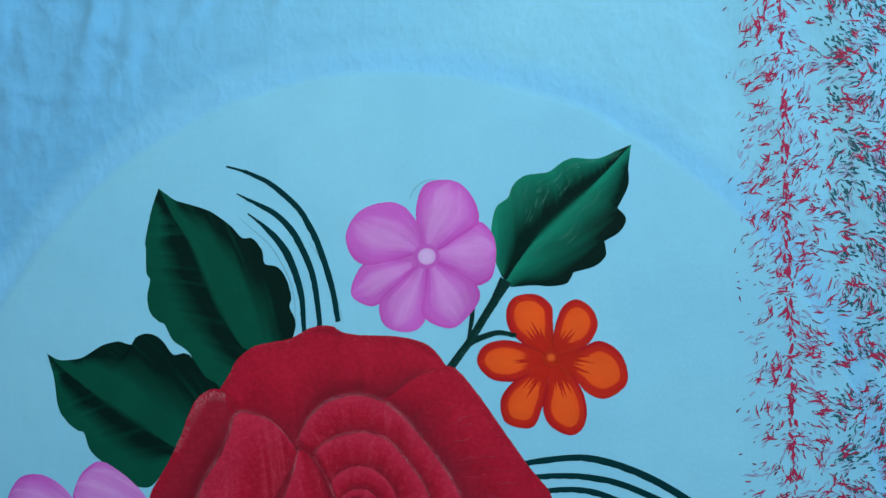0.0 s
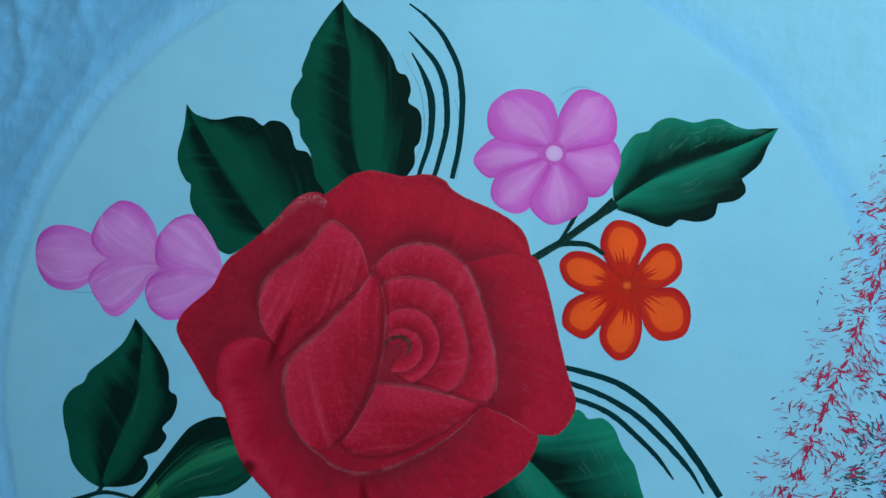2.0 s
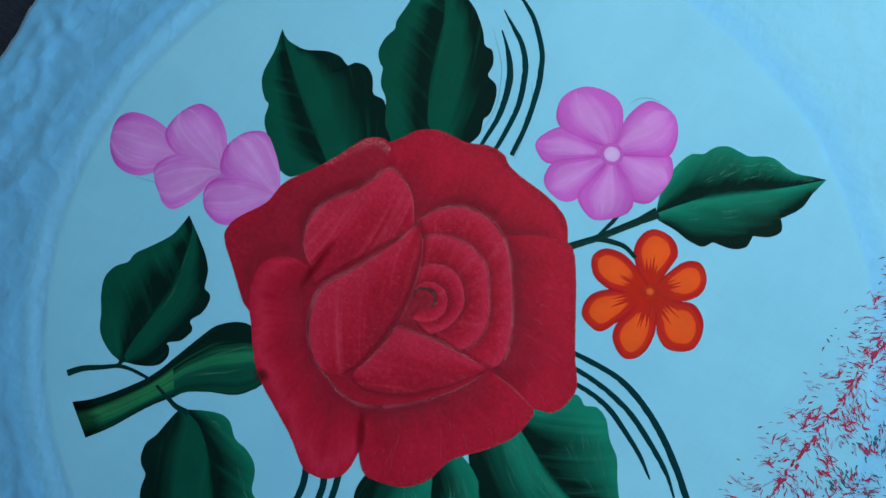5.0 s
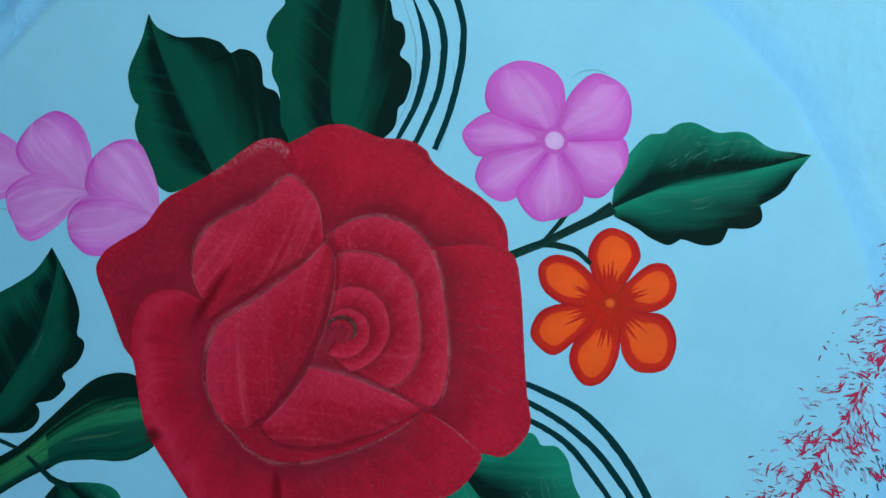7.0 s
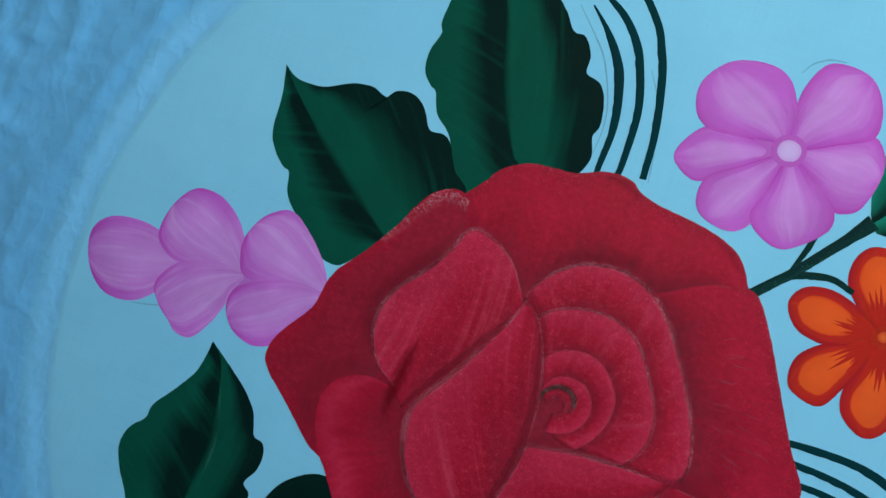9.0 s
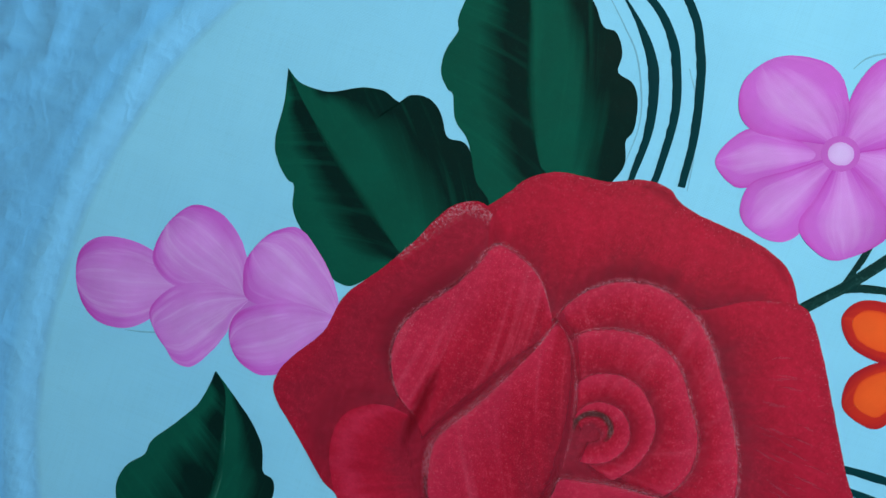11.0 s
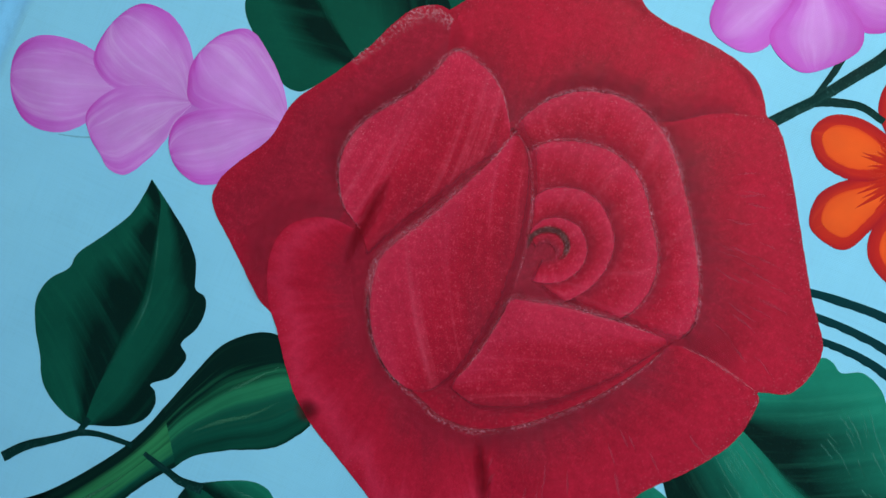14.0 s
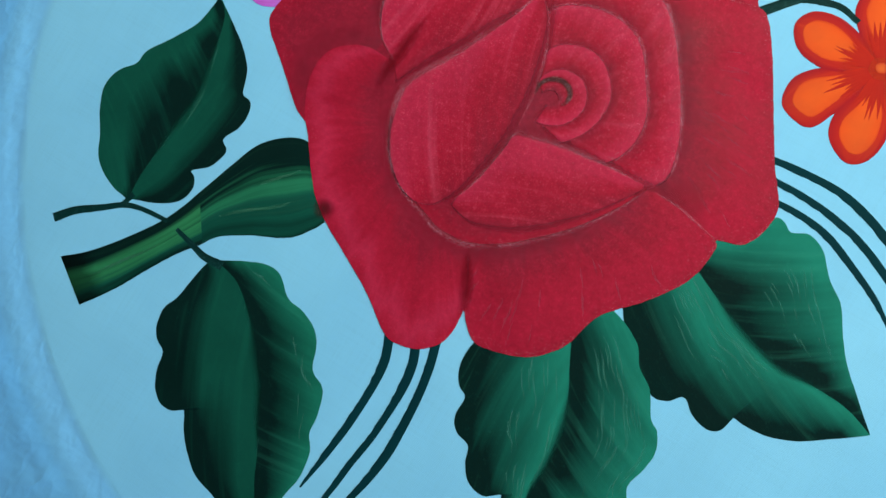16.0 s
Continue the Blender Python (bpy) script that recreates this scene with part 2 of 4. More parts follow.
ROSE_OUT = paint("rose_red_outer", [(0.0, R_SHADE), (0.16, R_DARK), (0.4, R_DEEP), (0.62, R_MID), (0.9, R_MID), (1.0, R_DEEP)], R_LIT, 0.24, 0.0, 0.16, 0.5, speck=0.2, lines=(300, 16), shine=0.07, fine=0.6, grain_by=0.3)
ROSE_FRONT = paint("rose_red_front", [(0.0, R_DARK), (0.14, R_DARK), (0.36, R_DEEP), (0.6, R_MID), (0.82, R_LIT), (1.0, R_MID)], R_LIT, 0.3, 0.0, 0.2, 0.5, speck=0.12, lines=(360, 12), shine=0.07, fine=0.5, grain_by=0.24)
ROSE_IN = paint("rose_red_inner", [(0.0, R_DARK), (0.2, R_DEEP), (0.42, R_MID), (0.75, R_LIT), (1.0, R_LIT)], R_PALE, 0.42, 0.0, 0.26, 0.5, speck=0.45, lines=(420, 14), shine=0.07, fade=(0.10, 0.035, 0.03), fine=0.6, grain_by=0.3, frost=0.4)
ROSE_RING = paint("rose_red_ring", [(0.0, R_SHADE), (0.1, R_DARK), (0.3, R_DEEP), (0.52, R_MID), (0.82, R_LIT), (1.0, R_LIT)], R_PALE, 0.25, 0.0, 0.2, 0.5, speck=0.4, lines=(360, 30), shine=0.07, fade=(0, 0.05, 0.05), fine=0.5, grain_by=0.3, frost=0.4)
ROSE_CUP = paint("rose_red_cup", [(0.0, R_DARK), (0.4, R_DARK), (0.8, R_DEEP), (1.0, R_DEEP)], R_MID, 0.3, 0.0, 0.2, 0.5, fade=(0, 0.10, 0.05), speck=0.3, lines=(360, 12), shine=0.07, grain_by=0.32, frost=0.5)
ROSE_CURL = paint("rose_curl_dark", [(0.0, (0.10, 0.03, 0.032)), (1.0, (0.12, 0.03, 0.032))], (0.5, 0.30, 0.30), 0.4, speck=0.6, fade=(0.35, 0.35, 0.2), grain_by=0.4, cover=0.85, frost=0.7)
ROSE_DARK_STROKE = paint("rose_dark_stroke", [(0.0, R_SHADE), (1.0, R_SHADE)], R_DARK, 0.3, fade=(0.5, 0.5, 0.25), grain_by=0.4, cover=0.19, shine=0.05)
ROSE_CREASE = paint("rose_crease_stroke", [(0.0, (0.20, 0.003, 0.010)), (1.0, (0.20, 0.003, 0.010))], R_DARK, 0.2, fade=(0.5, 0.5, 0.35), grain_by=0.15, cover=0.7, shine=0.05)
LEAF_PALE = paint("leaf_pale_stroke", [(0.0, (0.05, 0.30, 0.21)), (1.0, (0.08, 0.36, 0.26))], (0.22, 0.52, 0.42), 0.3, fade=(0.5, 0.5, 0.45), cover=0.34)
RIB_DEEP = paint("leaf_rib_deep", [(0.0, MIDG), (1.0, MIDG)], LITG, 0.2, lines=(40, 900), fade=(0.5, 0.5, 0.3), cover=0.55, shine=0.04)
RIB_LIGHT = paint("leaf_rib_light", [(0.0, FRESH_MID), (1.0, FRESH_MID)], FRESH, 0.3, lines=(40, 900), fade=(0.5, 0.5, 0.3), cover=0.6, shine=0.04)
STEM_PALE = paint("stem_pale_stroke", [(0.0, (0.03, 0.20, 0.11)), (1.0, (0.04, 0.22, 0.12))], (0.2, 0.45, 0.3), 0.3, fade=(0.5, 0.5, 0.4), cover=0.6)


def chalk(name, colour, cover, sparse=(0.56, 0.70), across=((0.0, 0.0), (0.75, 1.0), (1.0, 0.6)), size=1900.0):
    """Dots of pale paint caught on the threads, with the rims' sparkle put into their colour."""
    m, nt, b = node_material(name, 0.7, 0.2)
    co = nt.nodes.new("ShaderNodeTexCoord").outputs["Object"]
    dots = ramp_node(nt, noise_node(nt, co, size, 2.0), [(sparse[0], 0.0), (sparse[1], 1.0)])
    uv = nt.nodes.new("ShaderNodeUVMap")
    uv.uv_map = "shape"
    sep = nt.nodes.new("ShaderNodeSeparateXYZ")
    nt.links.new(uv.outputs[0], sep.inputs[0])
    dots = math_node(nt, "MULTIPLY", dots, ramp_node(nt, sep.outputs[1], list(across)))
    runs = ramp_node(nt, noise_node(nt, co, 110.0, 3.0), [(0.35, 0.25), (0.62, 1.0)])
    nt.links.new(math_node(nt, "MULTIPLY", math_node(nt, "MULTIPLY", dots, runs), cover), b.inputs["Alpha"])
    nt.links.new(ramp_node(nt, runs, [(0.0, colour), (1.0, tuple(min(1.0, c * 1.25) for c in colour))]), b.inputs["Base Color"])
    return m


CHALK_PATCH = chalk("rose_chalk_patch", (0.66, 0.30, 0.36), 0.5, (0.42, 0.66), ((0.0, 0.0), (0.6, 0.8), (1.0, 1.0)), 1700.0)
ROSE_PALE = paint("rose_pale_stroke", [(0.0, R_LIT), (1.0, R_PALE)], R_PALE, 0.4, fade=(0.5, 0.5, 0.4), grain_by=0.3, cover=0.38, shine=0.07)
CHALK_GLINT_RIM = chalk("rose_chalk_glint_rim", (0.62, 0.22, 0.28), 0.42, size=2600.0)
CHALK_GLINT_LINE = chalk("rose_chalk_glint_line", (0.74, 0.25, 0.33), 0.42, (0.44, 0.66), ((0.0, 0.0), (0.5, 1.0), (1.0, 0.0)), 2200.0)
SMUDGE = paint("rose_dark_smudge", [(0.0, (0.08, 0.004, 0.008)), (1.0, (0.07, 0.006, 0.008))], R_DARK, 0.3, fade=(1.0, 0, 0), cover=0.8)
PINK_RIM, PINK, PINK_LIT = (0.48, 0.070, 0.45), (0.52, 0.125, 0.56), (0.59, 0.26, 0.67)
PINK_PETAL = paint("pink_petal", [(0.0, PINK_RIM), (0.2, (0.50, 0.11, 0.52)), (0.55, PINK), (1.0, PINK_LIT)], (0.66, 0.42, 0.74), 0.2, 0.0, 0.18, lines=(60, 500), u_dark=[(0.0, (0.85, 0.55, 0.82)), (0.32, (1.0, 0.95, 1.0)), (0.6, 1.0)])
PINK_EYE = paint("pink_eye", [(0.0, (0.46, 0.10, 0.47)), (1.0, (0.50, 0.13, 0.52))], PINK, 0.2)
PINK_SPOT = paint("pink_eye_spot", [(0.0, (0.56, 0.32, 0.68)), (0.4, (0.60, 0.40, 0.74)), (1.0, (0.60, 0.42, 0.75))], PINK_LIT, 0.2)
LILAC_BASE = paint("lilac_base", [(0.0, (0.48, 0.13, 0.54)), (1.0, (0.50, 0.18, 0.58))], PINK_LIT, 0.2)
LILAC_PETAL = paint("lilac_petal", [(0.0, PINK_RIM), (0.08, PINK_RIM), (0.2, (0.51, 0.11, 0.54)), (0.45, (0.53, 0.16, 0.59)), (1.0, (0.58, 0.26, 0.67))], (0.68, 0.46, 0.77), 0.5, 0.0, 0.3, lines=(40, 420), fine=0.7)
ORANGE_RIM = paint("orange_petal_red", [(0.0, (0.36, 0.008, 0.014)), (0.5, (0.50, 0.018, 0.010)), (1.0, (0.58, 0.03, 0.010))], (0.64, 0.06, 0.015), 0.3, 0.0, lines=(60, 700))
ORANGE_FILL = paint("orange_petal_fill", [(0.0, (0.66, 0.05, 0.010)), (0.2, (0.76, 0.082, 0.012)), (1.0, (0.80, 0.10, 0.014))], (0.82, 0.15, 0.03), 0.2, 0.0, 0.1, lines=(60, 900), fade=(0, 0, 0.05))
ORANGE_STREAK = paint("orange_petal_streak", [(0.0, (0.42, 0.012, 0.008)), (1.0, (0.50, 0.02, 0.008))], (0.6, 0.06, 0.01), 0.2)
ORANGE_WASH = paint("orange_centre_wash", [(0.0, (0.60, 0.04, 0.010)), (1.0, (0.56, 0.03, 0.010))], (0.66, 0.08, 0.01), 0.3, fade=(0.9, 0, 0), cover=0.5)
ORANGE_EYE = paint("orange_eye", [(0.0, (0.55, 0.03, 0.01)), (1.0, (0.74, 0.12, 0.02))], (0.8, 0.2, 0.05), 0.2)
FLECK_RED = plain("fleck_red_dye", (0.37, 0.009, 0.065), (0.24, 0.008, 0.055), 300)
FLECK_MAROON = plain("fleck_maroon_dye", (0.17, 0.03, 0.10), (0.07, 0.02, 0.06), 300)
FLECK_MAUVE = plain("fleck_faded_dye", (0.21, 0.36, 0.55), (0.20, 0.27, 0.46), 300)
FLECK_TEAL = plain("fleck_teal_dye", (0.01, 0.12, 0.15), (0.008, 0.05, 0.08), 300)
MAT_DARK = plain("navy_woven_mat", (0.018, 0.028, 0.05), (0.006, 0.009, 0.018), 30, 0.9, (6, 60, 1), 0.0015)
WOOD = plain("table_wood", (0.16, 0.09, 0.05), (0.08, 0.045, 0.025), 6, 0.5, (1, 14, 1))
WALL = plain("wall_paint", (0.72, 0.74, 0.74), (0.64, 0.66, 0.66), 3, 0.9)
FLOOR = plain("floor_cement", (0.34, 0.33, 0.32), (0.25, 0.25, 0.24), 4, 0.7)
PENCIL = plain("pencil_grey", (0.15, 0.39, 0.52), (0.12, 0.32, 0.44), 400)


# ---- shape helpers ----
RING_C, RING_R = (0.0074, -0.0124), 0.1541
# creases of the slack cloth: both ends, height, width
CREASES = [((-0.176, -0.034), (-0.158, -0.012), 0.0009, 0.0022), ((-0.190, -0.020), (-0.178, 0.075), 0.0006, 0.0016), ((-0.165, 0.022), (-0.150, 0.014), 0.0008, 0.0025), ((-0.150, 0.062), (-0.128, 0.052), 0.0006, 0.003), ((-0.172, 0.06), (-0.13, 0.11), 0.0007, 0.004), ((-0.12, 0.17), (-0.05, 0.165), 0.0006, 0.005), ((-0.175, -0.10), (-0.15, -0.085), 0.0008, 0.003)]


def cloth_height(x, y):
    """The cotton is pulled flat inside the hoop's mark; the mark stands up a little, and the rest lies slack."""
    r = math.hypot(x - RING_C[0], y - RING_C[1])
    d = r - RING_R
    ang = math.atan2(y, x)
    z = 0.0
    west = min(1.0, max(0.0, (0.04 - x) / 0.12))
    if d > -0.012:
        # a step down at the hoop's inner edge, then the pinched ridge where it gripped
        grip = 0.45 + 0.35 * west
        z -= 0.00036 * grip / (1 + math.exp(-(d - 0.0012) / 0.0006)) * math.exp(-max(0.0, d - 0.003) / 0.004)
        z += 0.00034 * grip * math.exp(-((d - 0.0072 - 0.0010 * math.sin(3 * ang)) / 0.0019) ** 2) * max(0.1, 0.6 + 1.1 * noise.noise(Vector((math.cos(ang) * 2.4, math.sin(ang) * 2.4, 6.0))))
        z -= 0.00022 * grip * math.exp(-((d - 0.0115) / 0.0022) ** 2)
        z += 0.0006 * west * math.exp(-((d - 0.0165 - 0.0015 * math.sin(4 * ang)) / 0.0025) ** 2) * (0.5 + 0.5 * math.sin(5 * ang))
    slack = min(1.0, max(0.0, (d - 0.003) / 0.035))
    if slack > 0:
        side = 0.25 + 0.75 * west
        z -= 0.0022 * side * slack * slack * (3 - 2 * slack)
        z += slack * side * 0.0012 * (noise.noise(Vector((x * 16, y * 12, 1.3))) + 0.2)
        for k, (fx, fy, amp) in enumerate(((38, 20, 0.0009), (22, 46, 0.0008), (80, 50, 0.0005), (60, 110, 0.0004))):
            bend = 0.35 * noise.noise(Vector((x * 30, y * 30, 11.0 + k)))
            fold = 1 - abs(noise.noise(Vector((x * fx + y * 9 + bend, y * fy - x * 11 - bend, 4.0 + k))))
            z += slack * side * amp * 1.35 * max(0.0, fold - 0.86) / 0.14
        z += slack * side * 0.0004 * noise.noise(Vector((x * 95, y * 80, 7.0)))
        for (ax, ay), (bx, by), high, wide in CREASES:
            lx, ly = bx - ax, by - ay
            f = ((x - ax) * lx + (y - ay) * ly) / (lx * lx + ly * ly)
            if -0.3 < f < 1.3:
                off = abs((x - ax) * ly - (y - ay) * lx) / math.hypot(lx, ly) + 0.0012 * noise.noise(Vector((x * 70, y * 70, 5.0)))
                if off < 0.02:
                    z += slack * high * math.exp(-(off / wide) ** 2) * max(0.0, 1 - abs(2 * f - 1) ** 3 / 2.2)
        z += 0.0010 * slack * max(0.0, min(1.0, (x - 0.11) / 0.03)) * math.sin((x - 0.11) * 240 + 2.0 * noise.noise(Vector((y * 9, 2, 0))))
    return max(z, -0.0105)


def curve(points, n):
    """n even steps along a smooth curve (Catmull-Rom) through points given in millimetres."""
    p = np.array(points, float) * 0.001
    p = np.vstack([2 * p[0] - p[1], p, 2 * p[-1] - p[-2]])
    out = []
    for i in range(1, len(p) - 2):
        for s in np.linspace(0, 1, 12, endpoint=False):
            a, b, c, d = p[i - 1], p[i], p[i + 1], p[i + 2]
            out.append(0.5 * (2 * b + (c - a) * s + (2 * a - 5 * b + 4 * c - d) * s * s + (3 * b - a - 3 * c + d) * s ** 3))
    out.append(p[-2])
    out = np.array(out)
    step = np.r_[0, np.cumsum(np.linalg.norm(np.diff(out, axis=0), axis=1))]
    at = np.linspace(0, step[-1], n)
    return np.c_[np.interp(at, step, out[:, 0]), np.interp(at, step, out[:, 1])]


def film(name, a, b, material, parent, layer, nv=10, crown=0.0002, label="", edge=None, rough_edge=0.00012, sweep=None):
    """A film of paint between the curves a (inner) and b (rim), one mesh, a little domed, with sides down to the cloth."""
    nu = len(a)
    rnd = random.Random(name + str(layer) + str(round(float(a[0][0]), 5)))
    z0 = 0.00006 + 0.000018 * layer
    jit = [noise.noise(Vector((i * 0.45, rnd.random() * 0 + layer * 3.1, float(a[0][1]) * 900))) * rough_edge for i in range(nu)]
    verts, shape, size = [], [], []
    widest = float(np.linalg.norm(b - a, axis=1).max())
    length = float(np.linalg.norm(np.diff(b, axis=0), axis=1).sum())
    for i in range(nu):
        span = b[i] - a[i]
        wide = float(np.linalg.norm(span))
        way = span / wide if wide > 1e-9 else span * 0
        rim = b[i] + way * jit[i]
        for j in range(nv + 1):
            v = j / nv
            q = a[i] + (rim - a[i]) * v
            u = i / (nu - 1)
            z = z0 + 0.00001 * u + 0.09 * crown * 4 * v * (1 - v) * min(1, 6 * u, 6 * (1 - u))
            verts.append((q[0], q[1], z + cloth_height(q[0], q[1])))
            shape.append((u, edge(u, v) if edge else v))
            if sweep is None:
                size.append((u * length, v * widest))
            else:
                off = q - a[0]
                run = float(off @ sweep)
                size.append((float(off[0] * sweep[1] - off[1] * sweep[0]) + 5.0 * run * run, run))
    faces = []
    for i in range(nu - 1):
        for j in range(nv):
            k = i * (nv + 1) + j
            faces.append((k, k + nv + 1, k + nv + 2, k + 1))
    ringed = [i * (nv + 1) for i in range(nu)] + [(nu - 1) * (nv + 1) + j for j in range(1, nv + 1)]
    ringed += [i * (nv + 1) + nv for i in range(nu - 2, -1, -1)] + [j for j in range(nv - 1, 0, -1)]
    low = {}
    for k in ringed:
        low[k] = len(verts)
        x, y, z = verts[k]
        verts += [(x, y, z), (x, y, cloth_height(x, y) - 0.0003)]
        shape += [shape[k]] * 2
        size += [size[k]] * 2
    for k, l in zip(ringed, ringed[1:] + ringed[:1]):
        faces.append((low[k], low[k] + 1, low[l] + 1, low[l]))
    me = bpy.data.meshes.new(name)
    me.from_pydata(verts, [], faces)
    top = (nu - 1) * nv
    if sum(me.polygons[k].normal.z * me.polygons[k].area for k in range(top)) < 0:
        me.flip_normals()
    for title, data in (("shape", shape), ("size", size)):
        layer_uv = me.uv_layers.new(name=title)
        for loop in me.loops:
            layer_uv.data[loop.index].uv = data[loop.vertex_index]
    me.polygons.foreach_set("use_smooth", [k < (nu - 1) * nv for k in range(len(me.polygons))])
    me.materials.append(material)
    ob = new(name, me)
    ob.parent = parent
    if label:
        tagged(ob, label)
    return ob


def thing(name, label, category, group=""):
    return tagged(new(name), label, category, group)


def ribbon(points, widths, n):
    """The two sides of a brush stroke along a line, from its width at each point, in millimetres."""
    c = curve(points, n)
    way = np.gradient(c, axis=0)
    way /= np.linalg.norm(way, axis=1)[:, None] + 1e-12
    side = np.c_[-way[:, 1], way[:, 0]]
    wd = np.interp(np.linspace(0, 1, n), np.linspace(0, 1, len(widths)), widths) * 0.0005
    return c + side * wd[:, None], c - side * wd[:, None]


def leaf(label, rib, left, right, mats, layer, marks={}, group="painted leaves"):
    ob = thing("leaf", label, "leaf", group)
    mid = curve(rib, 90)
    halves = []
    for side, m in ((left, mats[0]), (right, mats[1])):
        rim = curve(side, 90)
        along, out = mid[-1] - mid[0], (rim - mid).mean(0)
        sweep = along / np.linalg.norm(along) * 0.85 + out / np.linalg.norm(out) * 0.5
        wide = np.linalg.norm(rim - mid, axis=1)
        even = np.convolve(np.pad(wide, 12, "edge"), np.hanning(25) / np.hanning(25).sum(), "valid")
        even = np.maximum(even, wide.max() * 0.25)

        def shading(u, v, wide=wide, even=even):
            k = u * 89
            return min(1.0, v * float(np.interp(k, range(90), wide) / np.interp(k, range(90), even)))

        halves.append(film("leaf_half", mid, rim, m, ob, layer, 12, edge=shading, sweep=sweep / np.linalg.norm(sweep)))
    a, b = ribbon(rib[1:-1], [0.6, 2.6, 2.0, 0.3], 50)
    film("midrib", a, b, mats[2], ob, layer + 1, 4, 0.00005)
    for half, rows in marks.items():
        edge_line = curve((left, right)[half], 90)
        for u0, v0, u1, v1, wide in rows:
            pts = []
            for s in np.linspace(0, 1, 5):
                u, v = u0 + (u1 - u0) * s, v0 + (v1 - v0) * s
                at = [np.interp(u * 89, range(90), line[:, axis]) for line in (mid, edge_line) for axis in (0, 1)]
                pts.append(((at[0] + (at[2] - at[0]) * v) * 1000, (at[1] + (at[3] - at[1]) * v) * 1000))
            a, b = ribbon(pts, [wide * 0.6, wide * 1.6, wide * 1.2, wide * 0.3], 16)
            film("pale_stroke", a, b, LEAF_PALE, halves[half], layer + 1, 2, 0.0, rough_edge=0.00004)
    return ob


def strokes(seed, n, u0, u1, v0, v1, du, dv, wide):
    """n pale strokes that start within that part of a leaf's half and run on by du along it and dv across it."""
    rnd = random.Random(seed)
    rows = []
    for _ in range(n):
        u, v, f = rnd.uniform(u0, u1), rnd.uniform(v0, v1), rnd.uniform(0.5, 1.1)
        rows.append((u, v, min(0.99, u + du * f), min(0.97, max(0.02, v + dv * f)), wide * rnd.uniform(0.4, 1.1)))
    return rows


def petal_edge(u, v):
    """0 on the petal's rim, 1 along its middle."""
    return max(0.0, min(1.0, (1 - (2 * v - 1) ** 2) * (1 - u ** 5) * 1.0))


def soft_root_edge(u, v):
    """As petal_edge, with the dark rim lost towards the root."""
    return max(petal_edge(u, v), min(0.62, 1.1 * (1 - u) ** 1.3))


def disc(name, centre, radius, material, parent, layer, n=28, crown=0.0003):
    ang = np.linspace(0, 2 * math.pi, n)
    c = np.array(centre) * 0.001
    rim = np.c_[c[0] + radius * 0.001 * np.cos(ang), c[1] + radius * 0.001 * np.sin(ang) * 0.96]
    return film(name, rim, np.repeat(c[None], n, 0), material, parent, layer, 5, crown, rough_edge=0)


def box(name, x0, y0, z0, x1, y1, z1, material, parent=None, bevel=0.0):
    bm = bmesh.new()
    bmesh.ops.create_cube(bm, size=1)
    for v in bm.verts:
        v.co = Vector(((x0 + x1) / 2 + v.co.x * (x1 - x0), (y0 + y1) / 2 + v.co.y * (y1 - y0), (z0 + z1) / 2 + v.co.z * (z1 - z0)))
    if bevel:
        bmesh.ops.bevel(bm, geom=bm.edges[:], offset=bevel, segments=2, affect="EDGES", profile=0.5)
    me = bpy.data.meshes.new(name)
    bm.to_mesh(me)
    bm.free()
    me.materials.append(material)
    ob = new(name, me)
    ob.parent = parent
    return ob


# ---- the room round the table ----
tagged(box("floor", -2.0, -2.0, -0.80, 2.0, 2.0, -0.75, FLOOR), "grey cement floor", "floor", kind="structure")
tagged(box("ceiling", -2.0, -2.0, 1.65, 2.0, 2.0, 1.75, WALL), "plain off-white ceiling", "ceiling", kind="structure")
tagged(box("wall_west", -2.0, -1.9, -0.75, -1.9, 1.9, 1.65, WALL), "plain off-white wall", "wall", kind="structure")
tagged(box("wall_north", -1.9, 1.9, -0.75, 1.7, 2.0, 1.65, WALL), "plain off-white wall", "wall", kind="structure")
tagged(box("wall_south", -1.9, -2.0, -0.75, 1.7, -1.9, 1.65, WALL), "plain off-white wall", "wall", kind="structure")
east = tagged(new("wall_east"), "off-white wall with a window opening", "wall", kind="structure")
box("wall_below", 1.7, -2.0, -0.75, 1.85, 2.0, 0.15, WALL, east)
box("wall_above", 1.7, -2.0, 1.35, 1.85, 2.0, 1.65, WALL, east)
box("wall_side", 1.7, -2.0, 0.15, 1.85, -0.45, 1.35, WALL, east)
box("wall_side", 1.7, 0.75, 0.15, 1.85, 2.0, 1.35, WALL, east)

# ---- table, mat, cloth ----
table = thing("table", "dark brown wooden table under the cloth", "table")
box("tabletop", -0.62, -0.5, -0.044, 0.58, 0.55, -0.0155, WOOD, table, 0.003)
for lx in (-0.56, 0.48):
    for ly in (-0.44, 0.45):
        box("leg", lx, ly, -0.75, lx + 0.05, ly + 0.05, -0.044, WOOD, table, 0.003)
mat = tagged(box("table_mat", -0.60, -0.48, -0.0155, 0.56, 0.53, -0.0112, MAT_DARK, None, 0.0008), "dark navy woven mat under the blue cloth", "mat")


